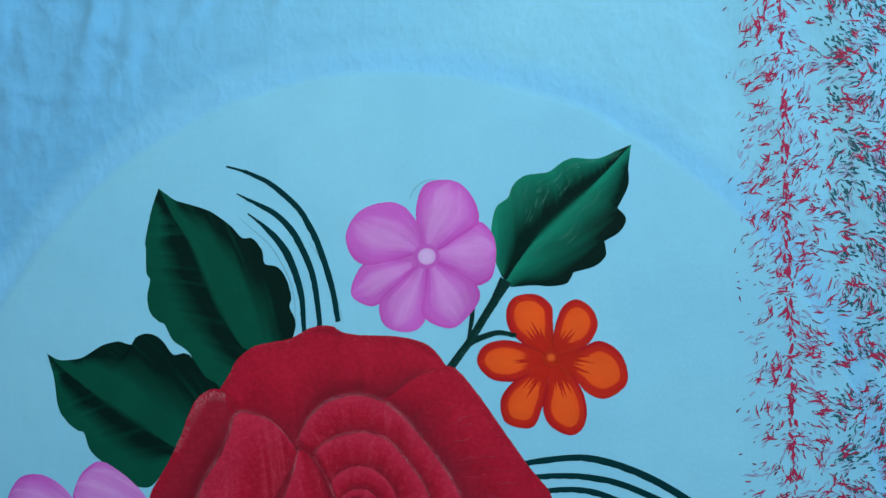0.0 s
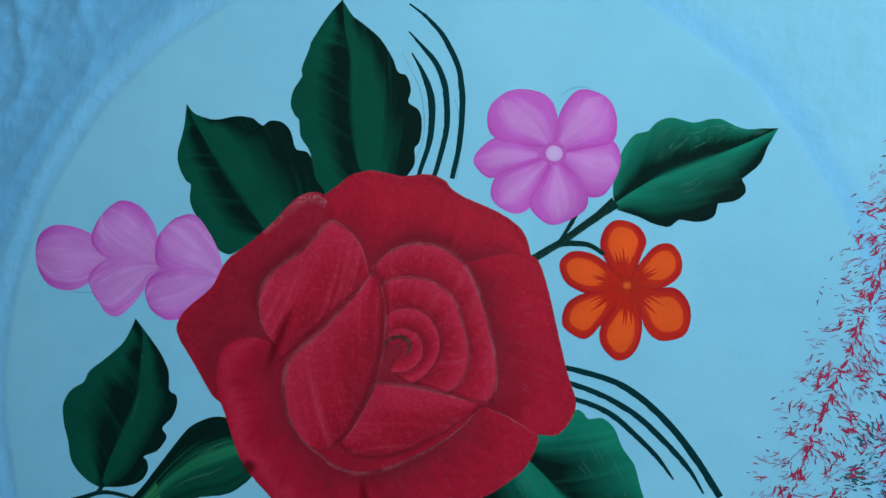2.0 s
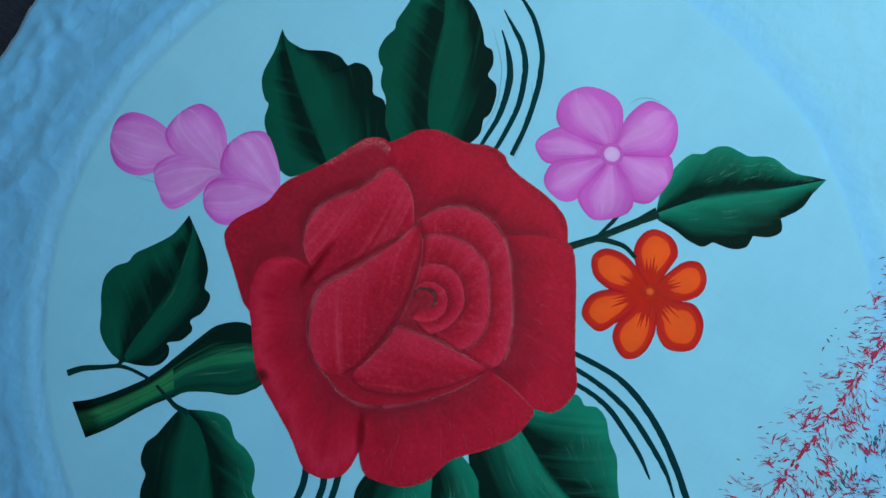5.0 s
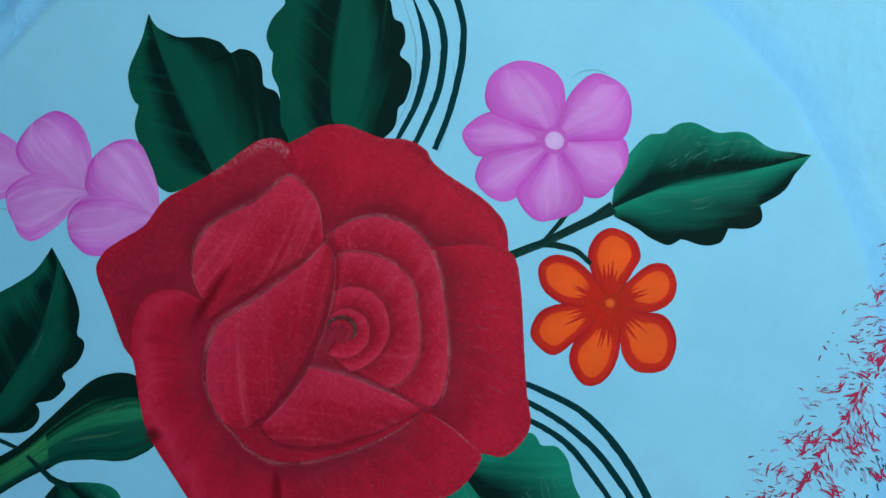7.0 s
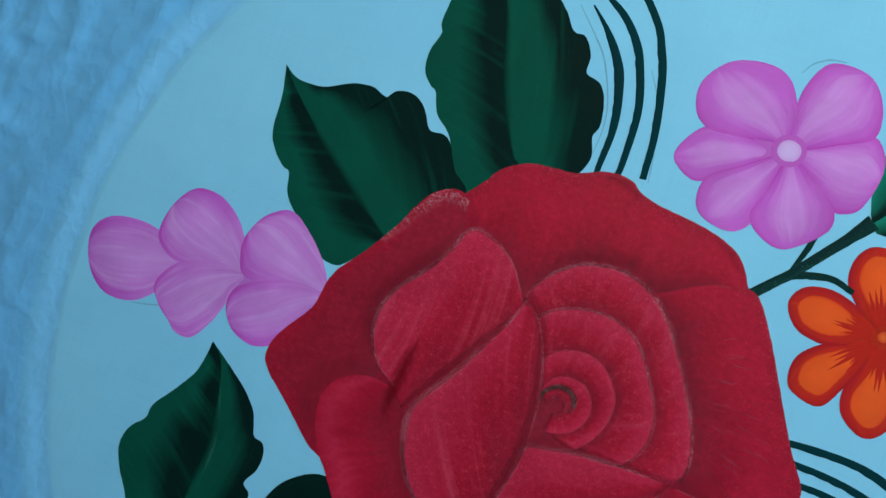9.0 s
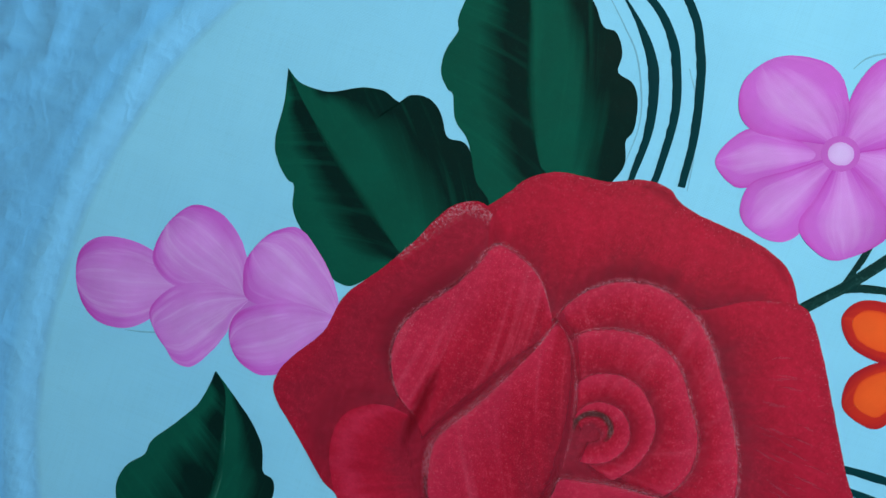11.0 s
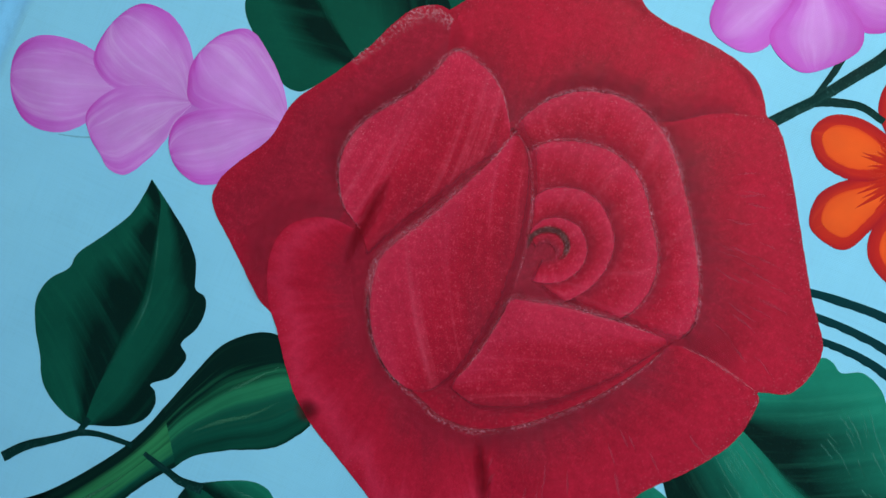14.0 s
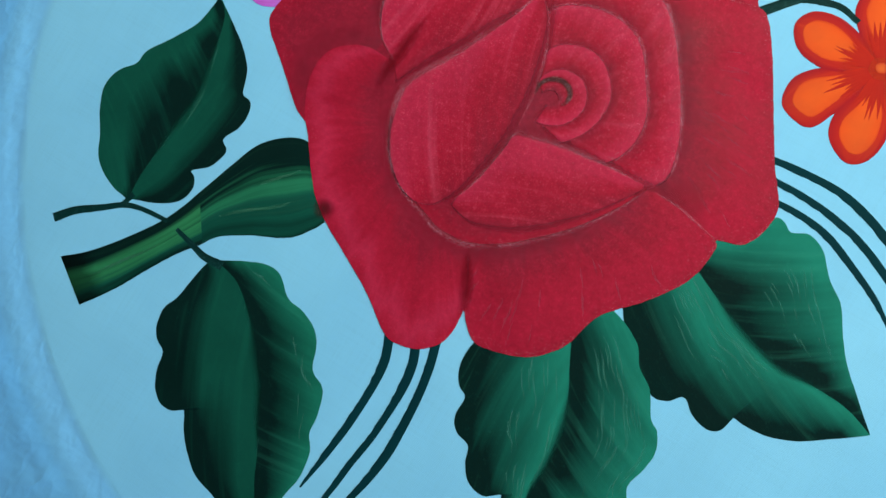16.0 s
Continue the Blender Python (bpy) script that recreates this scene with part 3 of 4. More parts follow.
def build_cloth():
    x0, x1, y0, y1, step = -0.2035, 0.30, -0.29, 0.31, 0.0019
    nx, ny = int((x1 - x0) / step) + 1, int((y1 - y0) / step) + 1
    verts, faces = [], []
    for j in range(ny):
        y = y0 + (y1 - y0) * j / (ny - 1)
        shift = 0.0008 * math.sin(y * 17) + 0.0006 * noise.noise(Vector((y * 30, 0, 9)))
        for i in range(nx):
            s = i / (nx - 1)
            x = x0 + (x1 - x0) * s + shift * max(0.0, 1 - s * 12)
            verts.append((x, y, cloth_height(x, y)))
    for j in range(ny - 1):
        for i in range(nx - 1):
            k = j * nx + i
            faces.append((k, k + 1, k + nx + 1, k + nx))
    rim = list(range(nx)) + [j * nx + nx - 1 for j in range(1, ny)] + [(ny - 1) * nx + i for i in range(nx - 2, -1, -1)] + [j * nx for j in range(ny - 2, 0, -1)]
    low = {}
    for k in rim:
        low[k] = len(verts)
        verts.append((verts[k][0], verts[k][1], verts[k][2] - 0.0006))
    for k, l in zip(rim, rim[1:] + rim[:1]):
        faces.append((k, low[k], low[l], l))
    me = bpy.data.meshes.new("cloth")
    me.from_pydata(verts, [], faces)
    me.polygons.foreach_set("use_smooth", [True] * len(faces))
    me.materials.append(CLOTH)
    return tagged(new("cloth", me), "pale sky-blue cotton cloth with a round hoop mark and creases", "cloth")


build_cloth()

# ---- painted rose ----
rose = thing("rose", "large painted crimson rose with layered petals and a spiral heart", "flower")


def along(line, wide, n=90):
    """A brush stroke of that width along a petal's rim, thin at both ends."""
    c = curve(line, 60)
    return ribbon([tuple(p * 1000) for p in c[::3]], [wide * 0.3, wide, wide * 1.15, wide, wide * 0.3], n)


def rose_petal(inner, rim, material, layer, chalk=0.0, line=0.0, shade=0.0, sweep=None, seam=None):
    """A petal from where it is tucked under the next one to its rim; chalk: how far pale dots reach in from the rim;
    line: width of the dry pale outline; shade: width of the dark stroke laid before the petal round its rim, or along the seam alone."""
    a, b = curve(inner, 110), curve(rim, 110)
    petal = film("rose_petal", a, b, material, rose, layer, 16, 0.00004, rough_edge=0.00016, sweep=np.array(sweep) / np.linalg.norm(sweep) if sweep else None)
    if shade:
        film("dark_stroke", *along(seam or rim, shade * 1.6), ROSE_DARK_STROKE, petal, layer - 0.5, 6, 0.0)
    if chalk:
        film("chalk_rim", a + (b - a) * (1 - chalk), a + (b - a) * 1.004, CHALK_GLINT_RIM, petal, layer + 0.4, 3, 0.0, rough_edge=0.0002)
    if line:
        film("chalk_line", *along(rim, line * 1.7), CHALK_GLINT_LINE, petal, layer + 0.7, 4, 0.0, rough_edge=0.0001)
    return petal


def pale_strokes(petal, inner, rim, seed, count, span, reach, slant, layer):
    """Thin pale bristle marks on a petal: from where to where along it, how far across, and how much they lean."""
    rnd = random.Random(seed)
    a, b = curve(inner, 110), curve(rim, 110)
    for _ in range(count):
        u, v = rnd.uniform(*span), rnd.uniform(*reach)
        pts = []
        for f in np.linspace(0, 1, 4):
            k = min(1.0, max(0.0, u + slant * f)) * 109
            w = min(0.96, v + 0.3 * f * rnd.uniform(0.8, 1.1))
            p, q = a[int(k)], b[int(k)]
            pts.append(tuple((p + (q - p) * w) * 1000))
        wide = rnd.uniform(0.35, 1.1)
        film("pale_stroke", *ribbon(pts, [wide * 0.4, wide, wide * 0.8, wide * 0.2], 14), ROSE_PALE, petal, layer, 2, 0.0, rough_edge=0.00005)


RIM_BACK = [(-56.9, -41.3), (-61.8, -39), (-70.5, -31.6), (-80.4, -23.3), (-82, -18.2), (-80.1, -12.5), (-73.9, -2.5), (-71.7, 7.9), (-64.6, 18.3), (-59.3, 27.1), (-54.5, 37), (-49.4, 41.2), (-45.4, 41.7), (-42, 39.3)]
RIM_TOP = [(-43, 38.8), (-39.2, 49.4), (-32.3, 54.6), (-24.8, 56), (-19.3, 56.6), (-11.6, 59.7), (-5.2, 59.7), (-2, 57.7), (3.3, 56.1), (15.7, 54.7), (23.4, 52.6), (28.3, 49.3), (31.9, 43.9), (35.3, 41.5)]
RIM_SIDE = [(13, 35), (21.3, 40.6), (31.5, 43.6), (35.8, 41.7), (41.7, 33.4), (48.8, 21.3), (56, 9.3), (61.6, 1.1), (61.9, -5.4), (59.4, -11.5), (54.8, -13.4), (50, -14.8)]
RIM_UNDER = [(34, -11), (43.1, -12), (52.5, -14.3), (53.7, -17.8), (52.2, -26.2), (46.3, -35.7), (37.5, -46), (34.7, -55.4), (32.2, -59.8), (26.8, -64.9), (18.4, -68), (12.5, -68.2), (6.8, -62.6), (3.5, -55)]
RIM_FRONT = [(3.2, -54.8), (6.7, -63), (6.7, -71.7), (2.9, -77), (-2.7, -79.5), (-8.3, -79.1), (-17.7, -72.5), (-28.6, -66.6), (-38.2, -61.6), (-45.8, -55.3), (-54.6, -44.1), (-59.5, -37.8), (-62.9, -28.5), (-62, -21.3), (-57.4, -16.7), (-52.1, -14.6), (-46.5, -15)]
outline = RIM_BACK[2:-1] + RIM_TOP[1:-1] + RIM_SIDE[2:-1] + RIM_UNDER[2:-2] + RIM_FRONT[1:11]
ground = curve(outline + outline[:1], 160)
middle = ground[:-1].mean(0)
film("rose_ground", np.repeat(middle[None], 160, 0), middle + (ground - middle) * 0.992, ROSE_BACK, rose, 5, 16, 0.0001, rough_edge=0)

# outer petals, from behind forwards
back = rose_petal([(-52, -36), (-53, -22), (-50, -12), (-53, -4), (-54.5, 5), (-50, 15), (-44.5, 23), (-41, 31), (-41, 38)], RIM_BACK, ROSE_BACK, 6)
film("dark_stroke", *along([(-60.5, -42), (-65.5, -30), (-64.5, -20), (-58.5, -14), (-50, -11.5), (-46, -13)], 9), ROSE_DARK_STROKE, back, 6.5, 6, 0.0)
film("dark_stroke", *along([(-52, -10), (-57, -2), (-58, 6), (-53, 15), (-47, 24), (-43, 33)], 7), ROSE_DARK_STROKE, back, 6.6, 6, 0.0)
film("chalk_patch", curve([(-60, 21.5), (-55, 29), (-50, 35.5), (-46.5, 37.2), (-43, 36)], 60), curve([(-62.6, 21.8), (-57.6, 30.6), (-53.4, 38), (-48.6, 41.4), (-43, 40)], 60), CHALK_PATCH, back, 6.8, 4, 0.0, rough_edge=0.0004)
top = rose_petal([(-41, 30), (-30, 28), (-22, 22), (-15.5, 27.5), (-7, 33.5), (2, 35), (10, 34), (17, 37.5), (24, 40.5), (31, 41)], RIM_TOP, ROSE_OUT, 7, 0.05)
film("dark_stroke", *along([(-42, 40), (-41, 36), (-39, 33)], 5), ROSE_DARK_STROKE, top, 7.4, 4, 0.0)
for pts, wide in (([(-14, 57.6), (-9, 58.6), (-4, 57.4), (1, 55.4)], 3.0), ([(20, 52.6), (25.5, 50), (29, 46.4)], 3.0), ([(-20, 27), (-14, 33.5), (-6, 38), (3, 39.5), (11, 38)], 6.5)):
    film("dark_stroke", *along(pts, wide), ROSE_DARK_STROKE, top, 7.5, 5, 0.0)
SIDE_ROOT = [(7, 33.5), (13, 30), (18, 25.5), (23, 18.5), (28, 11), (32, 4), (34, -3), (33.5, -9)]
side = rose_petal(SIDE_ROOT, RIM_SIDE, ROSE_OUT, 8, 0.04, 0.0, 6.0, None, [(5, 35), (13, 36), (21, 40.6), (28, 42)])
pale_strokes(side, SIDE_ROOT, RIM_SIDE, 21, 22, (0.3, 0.9), (0.1, 0.6), 0.02, 8.6)
UNDER_ROOT = [(31, -12), (27, -20), (20, -30), (12.5, -38), (5, -44), (0, -48)]
under = rose_petal(UNDER_ROOT, RIM_UNDER, ROSE_OUT, 9, 0.05, 0.0, 7.0, None, [(31, -10.5), (37, -10), (43, -10.6), (49, -12.6)])
film("chalk_line", *along([(34, -11.2), (40, -11.4), (46, -12.6), (52, -14)], 0.9), CHALK_GLINT_LINE, under, 9.7, 4, 0.0, rough_edge=0.0001)
pale_strokes(under, UNDER_ROOT, RIM_UNDER, 22, 18, (0.3, 0.95), (0.25, 0.7), 0.03, 9.6)
front = rose_petal([(-1, -48.5), (-9, -49), (-17, -47), (-26, -43), (-33.5, -37.5), (-39.5, -31), (-43, -25), (-44.5, -19), (-45.3, -15.4)], RIM_FRONT, ROSE_FRONT, 10)
film("dark_stroke", *along([(-1, -48), (2, -53), (5, -59), (7.4, -66)], 4), ROSE_CREASE, front, 10.5, 5, 0.0)
disc("smudge", (-40, -59), 3.4, SMUDGE, front, 11, 24, 0.0)

# the cup and the petals wound inside it
CUP = [(-37, -28), (-35.6, -31.7), (-31.4, -38.2), (-25.1, -43.5), (-18.6, -45.6), (-11, -48.2), (-2.5, -47.9), (5.7, -43.7), (13, -37.7), (20.7, -29.8), (27.5, -19.9), (31.8, -11.3)]
rose_petal([(-30, -28), (-24, -34), (-18, -36), (-10, -37), (-2, -37), (6, -34), (12, -28), (18, -22), (24, -16), (29, -12)], CUP, ROSE_CUP, 11, 0.12, 1.0, 6.0)
rose_petal([(-15.2, 17), (-11, 19.5), (-4, 22), (3, 22.5), (8.5, 20.5), (13, 16.5), (17, 11), (20, 5), (21.3, 0), (20.5, -5), (17, -12)], [(-20.5, 20.3), (-17.5, 27.2), (-12.6, 32.6), (-6.9, 35.7), (0.9, 36.9), (7.5, 35.3), (12.8, 32.2), (17.5, 27.4), (22.2, 21), (27.3, 13.3), (31.6, 5.4), (34.2, -1.8), (34.4, -7.3), (31.3, -12)], ROSE_RING, 12, 0.16, 1.1, 6.5)
rose_petal([(-9.5, 6), (-7, 9), (-3, 11.5), (1.5, 11.8), (6, 9.5), (9.5, 5), (10.5, 0), (9, -6), (5.5, -12)], [(-15.2, 17.9), (-12.8, 20.2), (-9.7, 22.2), (-3.5, 24.2), (3.4, 24.4), (9, 22.5), (13.4, 18.7), (17.2, 13.2), (20.8, 7.7), (22.7, 2.9), (23, -2.5), (21.3, -7.8), (18, -12.5)], ROSE_RING, 13, 0.18, 0.7, 4.5)
rose_petal([(-7.5, -1), (-5.5, 2.5), (-2, 4.4), (2, 3.8), (5, 0.5), (5, -3.5), (3, -7.5), (-1, -11)], [(-10.1, 7.1), (-8.4, 9.9), (-5.4, 12.2), (-0.1, 13.6), (5, 12.3), (9.4, 8.5), (11.8, 3.9), (11.9, -1.7), (10, -7.1), (5.5, -13)], ROSE_RING, 14, 0.18, 0.0, 3.2)
heart = rose_petal([(-5, -3), (-4, -1.5), (-2.2, -0.8), (-0.6, -1.6), (0, -3), (-1, -4.4), (-2.6, -5)], [(-7.6, -1.3), (-6.8, 2.2), (-4.4, 4.9), (-1.1, 6), (3.2, 5.2), (6.3, 1.5), (6.7, -2.8), (4.5, -7.2), (0.4, -9.8), (-3.8, -10.5)], ROSE_RING, 15, 0.12, 0.0, 3.0)
film("heart_curl", *ribbon([(-6.1, -4.6), (-6.6, -1.2), (-5.4, 1.0), (-2.8, 2.4), (-0.1, 2.1), (1.7, 0.3), (1.8, -2.3), (0.6, -3.6)], [0.6, 1.5, 2.0, 2.2, 2.2, 1.8, 0.6], 50), ROSE_CURL, heart, 16, 4, 0.0001)
fold = rose_petal([(-41, -20), (-36, -12), (-31, -4), (-26, 5), (-22, 12), (-19, 18)], [(-43.5, -15), (-46.3, -13.3), (-49.9, -11.4), (-53.4, -7.1), (-55.8, -1.4), (-55.8, 4.9), (-53.1, 11.5), (-47.4, 18.9), (-43.1, 26.2), (-39.8, 33.5), (-33, 32.7), (-27, 29.3), (-23, 24.4), (-20, 19.5)], ROSE_IN, 16, 0.07, 0.9, 4.5, (0.3, 0.95))
film("dark_stroke", *along([(-42.6, 2), (-43.6, -5), (-44, -11.5), (-44.6, -18), (-44.6, -27)], 4.2), ROSE_CREASE, fold, 16.6, 5, 0.0)
cupped = rose_petal([(-19.1, 20.9), (-15.6, 18.1), (-12.4, 13.6), (-9.5, 6.2), (-7.4, -1.5), (-6.3, -8.4), (-5.7, -15), (-6, -19.7), (-7.2, -26.9), (-8.7, -33.3), (-10.8, -38.5), (-14.6, -43.1), (-19.3, -45)], [(-19.1, 20.9), (-21.6, 13.4), (-25.4, 5.4), (-29.3, -2.5), (-32.6, -8.4), (-35.9, -13.6), (-38.3, -19), (-37.5, -26), (-35.3, -32.3), (-31.4, -38.2), (-25.7, -42.9), (-19.3, -45)], ROSE_IN, 18, 0.1, 1.4, 4.5, (0.12, -0.99))
film("chalk_line", *along([(-18.5, 20), (-15.2, 17.6), (-12.2, 13), (-9.3, 6), (-7.2, -2), (-6.2, -9), (-5.9, -15)], 1.0), CHALK_GLINT_LINE, cupped, 18.8, 4, 0.0, rough_edge=0.0001)
rose_petal([(-11.5, -40.5), (-4.1, -42.5), (1.5, -41.4), (7.8, -38.9), (14.2, -34), (21.8, -25.8), (26.9, -18.5), (31.3, -10.9)], [(-10.7, -38.8), (-8.6, -33.5), (-7.2, -26.9), (-6.2, -19.8), (-5.6, -15.6), (0.1, -14), (6.5, -12.6), (13.1, -11.8), (21.1, -11.1), (31.3, -10.9)], ROSE_IN, 20, 0.1, 1.2, 4.0, (-0.84, -0.54))

# ---- painted leaves ----
leaf("upright dark green painted leaf with a lighter half beside its midrib",
     [(-28, 45.8), (-33.7, 53.5), (-36.4, 55.7), (-42.3, 66.9), (-46.9, 78.8), (-51.1, 90.8), (-56.6, 101.3), (-60.7, 110.8)],
     [(-33.7, 43.1), (-42.2, 41.1), (-47.7, 42.5), (-51.5, 48.9), (-54.7, 54.9), (-59.7, 59.2), (-62.1, 64.6), (-63.8, 65.5), (-66.8, 68.8), (-67.6, 74.3), (-66.1, 80.1), (-67.2, 82.7), (-66.7, 91.1), (-66.8, 93.1), (-64, 102.9), (-60.7, 110.8)],
     [(-22.3, 48.4), (-18, 57.7), (-17, 62.3), (-18.7, 67.2), (-17.7, 69.9), (-18.9, 76.3), (-21.7, 80.7), (-25.9, 82.1), (-26.4, 86.6), (-29.5, 91), (-32.9, 91.4), (-36.7, 95.9), (-43.2, 101.2), (-50.5, 104.4), (-55.5, 106.4), (-60.7, 110.8)], (LEAF_DEEP, LEAF_DEEP_LIGHT, RIB_DEEP), 0)
leaf("dark green painted leaf with a curled tip above the lilac flower",
     [(-54.8, 20.5), (-60.6, 22.5), (-66, 25.9), (-77.7, 34.6), (-87.5, 42), (-98.4, 51.3), (-104.8, 58)],
     [(-54.9, 18.2), (-62.7, 19.2), (-67.5, 14.2), (-71.8, 10.5), (-77.1, 11.3), (-80, 14.7), (-83.1, 16.8), (-88.3, 20.3), (-92, 24.6), (-93.6, 30.2), (-95.8, 31.1), (-100, 35.1), (-102.3, 40.1), (-102.9, 49.3), (-104.8, 58)],
     [(-49.4, 26.6), (-44.3, 40.5), (-49.5, 46.3), (-53.4, 52.7), (-56, 54.5), (-60, 54.4), (-63.8, 59.7), (-68, 62), (-72.5, 61.2), (-73.8, 58.9), (-75.8, 59), (-79.4, 60.2), (-85, 59.2), (-91.9, 55.8), (-96.6, 55.2), (-101, 55.6), (-104.8, 58)], (LEAF_DEEP, LEAF_DEEP_LIGHT, RIB_DEEP), 1)
leaf("dark green painted leaf above the cut stem",
     [(-90.6, -85.1), (-90.9, -76.1), (-89.6, -63.5), (-88.3, -51), (-90.1, -40), (-93.5, -27.3), (-97.9, -22.7)],
     [(-91.2, -85.4), (-96.9, -84.4), (-104.1, -80.4), (-108.5, -73), (-112.1, -67.6), (-114.4, -61.5), (-113.1, -55.5), (-109.4, -51.1), (-108.6, -46.6), (-104.1, -40.1), (-99.9, -33.3), (-98.4, -27.7), (-97.9, -22.7)],
     [(-89.5, -84.7), (-82.7, -82), (-77.1, -78.1), (-75.6, -73.6), (-76.8, -70.2), (-78.7, -69), (-74.6, -65.5), (-72.7, -61), (-73, -58.8), (-75.3, -56.8), (-72.9, -51.6), (-72.8, -46.8), (-74.2, -44), (-77.2, -43.1), (-79.5, -37.1), (-84, -32.2), (-89.9, -27.9), (-97.9, -22.7)], (LEAF_DEEP, LEAF_DEEP_LIGHT, RIB_DEEP), 0, {1: strokes(4, 3, 0.35, 0.7, 0.03, 0.2, 0.25, -0.04, 0.6)})
leaf("dark green painted leaf hanging under the cut stem",
     [(-58.4, -86.7), (-50.5, -88.7), (-42.8, -94.8), (-37, -102), (-31, -109.1), (-26.5, -117), (-21.4, -124.4), (-18.1, -131.2), (-10.2, -143.7)],
     [(-59.4, -87.3), (-60.9, -88.9), (-62.1, -94.7), (-63.1, -100.8), (-64.9, -105.5), (-64.2, -110.6), (-62, -113.8), (-58.7, -115.9), (-57.5, -121.1), (-54.9, -125.8), (-51.4, -128.2), (-47.7, -128), (-45.2, -125.8), (-42.2, -130.5), (-38.7, -134.5), (-33, -139), (-26.8, -140.7), (-20.4, -142.4), (-14, -143.6), (-10.2, -143.7)],
     [(-57.9, -86), (-52.2, -82.8), (-46.2, -80.3), (-41.4, -80.5), (-35.8, -84.9), (-30.7, -85.7), (-25.6, -87.9), (-22.5, -91.4), (-19.9, -97.7), (-15.9, -99.7), (-14, -102), (-12.3, -108), (-11.8, -112.6), (-9.1, -116.6), (-8, -123.8), (-9.2, -130.7), (-9.3, -137.8), (-10.2, -143.7)], (LEAF_DEEP_LIGHT, LEAF_RIB_DARK, RIB_DEEP), 0, {1: strokes(5, 6, 0.1, 0.6, 0.55, 0.85, 0.15, 0.08, 0.6)})
leaf("two-tone green painted leaf under the rose, one half brushed pale",
     [(33.8, -53.4), (37.7, -61.2), (41, -67.6), (43.6, -76.2), (44.9, -85.5), (44.9, -94), (46.8, -102.9), (50.7, -112.2)],
     [(17.4, -63.4), (13.5, -68.4), (13.3, -75.4), (15.6, -80.1), (18.7, -82.1), (18.9, -87.5), (21.5, -91), (25.7, -92.3), (27.5, -96.7), (30.9, -100.5), (35.7, -101.3), (38.3, -98.6), (38.6, -96.7), (41.1, -101.5), (45.6, -107.1), (50.7, -112.2)],
     [(37.9, -42.4), (43.7, -44), (49.4, -47.3), (52.7, -51.9), (57.7, -55.5), (61.5, -61.5), (64.6, -63.8), (66.7, -68.2), (66.5, -73.4), (65.1, -79.3), (67.3, -84.5), (65.5, -94), (58.6, -104.5), (50.7, -112.2)], (FRESH_RIB_LIGHT, FRESH_RIB_DARK, RIB_LIGHT), 1, {0: strokes(6, 30, 0.05, 0.7, 0.03, 0.55, 0.24, -0.05, 0.5), 1: strokes(7, 36, 0.03, 0.6, 0.35, 0.9, 0.24, 0.04, 0.45)})
leaf("broad green painted leaf with a dark pointed tip",
     [(49.6, -21.9), (54, -23.8), (60.6, -27), (67.3, -30.4), (75.1, -33.1), (82.1, -34.6), (86.6, -34.3), (92.5, -33.9), (100.4, -34.6), (107.8, -37.2)],
     [(50.4, -14.7), (57.9, -11.1), (60.5, -4.6), (62.7, -1.6), (65.2, -1.8), (67.6, -3.2), (71.3, -1.5), (75.9, -2.9), (79.8, -7.2), (81.8, -9.3), (86.6, -13), (91.1, -20), (95.4, -25.5), (101.6, -31.4), (107.8, -37.2)],
     [(40.2, -39.3), (43.7, -44), (47.5, -48.4), (51.5, -51.8), (58.2, -56.4), (62.7, -55.8), (65.8, -52.7), (69.8, -55.5), (74.4, -56.7), (77.4, -55.1), (78, -52), (78.1, -50.8), (82.1, -51), (87.9, -50.3), (94.1, -47.7), (99.5, -43.8), (103.8, -40.6), (107.8, -37.2)], (FRESH_RIB_DARK, FRESH_RIB_LIGHT, RIB_LIGHT), 0, {0: strokes(8, 26, 0.3, 0.8, 0.35, 0.85, 0.16, -0.12, 0.4), 1: strokes(9, 30, 0.02, 0.5, 0.05, 0.45, 0.2, 0.04, 0.45)})
leaf("green painted leaf with pale brush marks on a twig",
     [(53.5, 69.6), (58.2, 75.6), (65.2, 83.3), (74.3, 90.8), (82, 96.5), (89.5, 102.7), (97.1, 109.7)],
     [(52.3, 71.3), (50.4, 77.5), (50, 83.9), (50.8, 89.2), (52.8, 94), (56.5, 96.4), (58.4, 100.1), (62.3, 103), (67.4, 103.3), (70.4, 103.6), (75.4, 106.5), (79.2, 107.2), (83.7, 106.4), (87.7, 106.5), (92.1, 108.1), (97.1, 109.7)],
     [(55.1, 67.5), (62, 67.5), (67.6, 66.8), (72.7, 67.1), (74.7, 69.5), (75.7, 70.7), (82, 71.9), (85.8, 74.8), (86.1, 78.8), (86.1, 79.7), (90.7, 82.1), (93.3, 85.5), (92.4, 88.3), (90.9, 89.8), (92.9, 92.9), (95.1, 97.1), (95.6, 102.8), (97.1, 109.7)], (FRESH_RIB_DARK, FRESH_RIB_LIGHT, RIB_LIGHT), 0, {0: strokes(10, 44, 0.3, 0.85, 0.25, 0.75, 0.12, 0.2, 0.6), 1: strokes(11, 14, 0.1, 0.6, 0.05, 0.5, 0.2, 0.0, 0.5)})

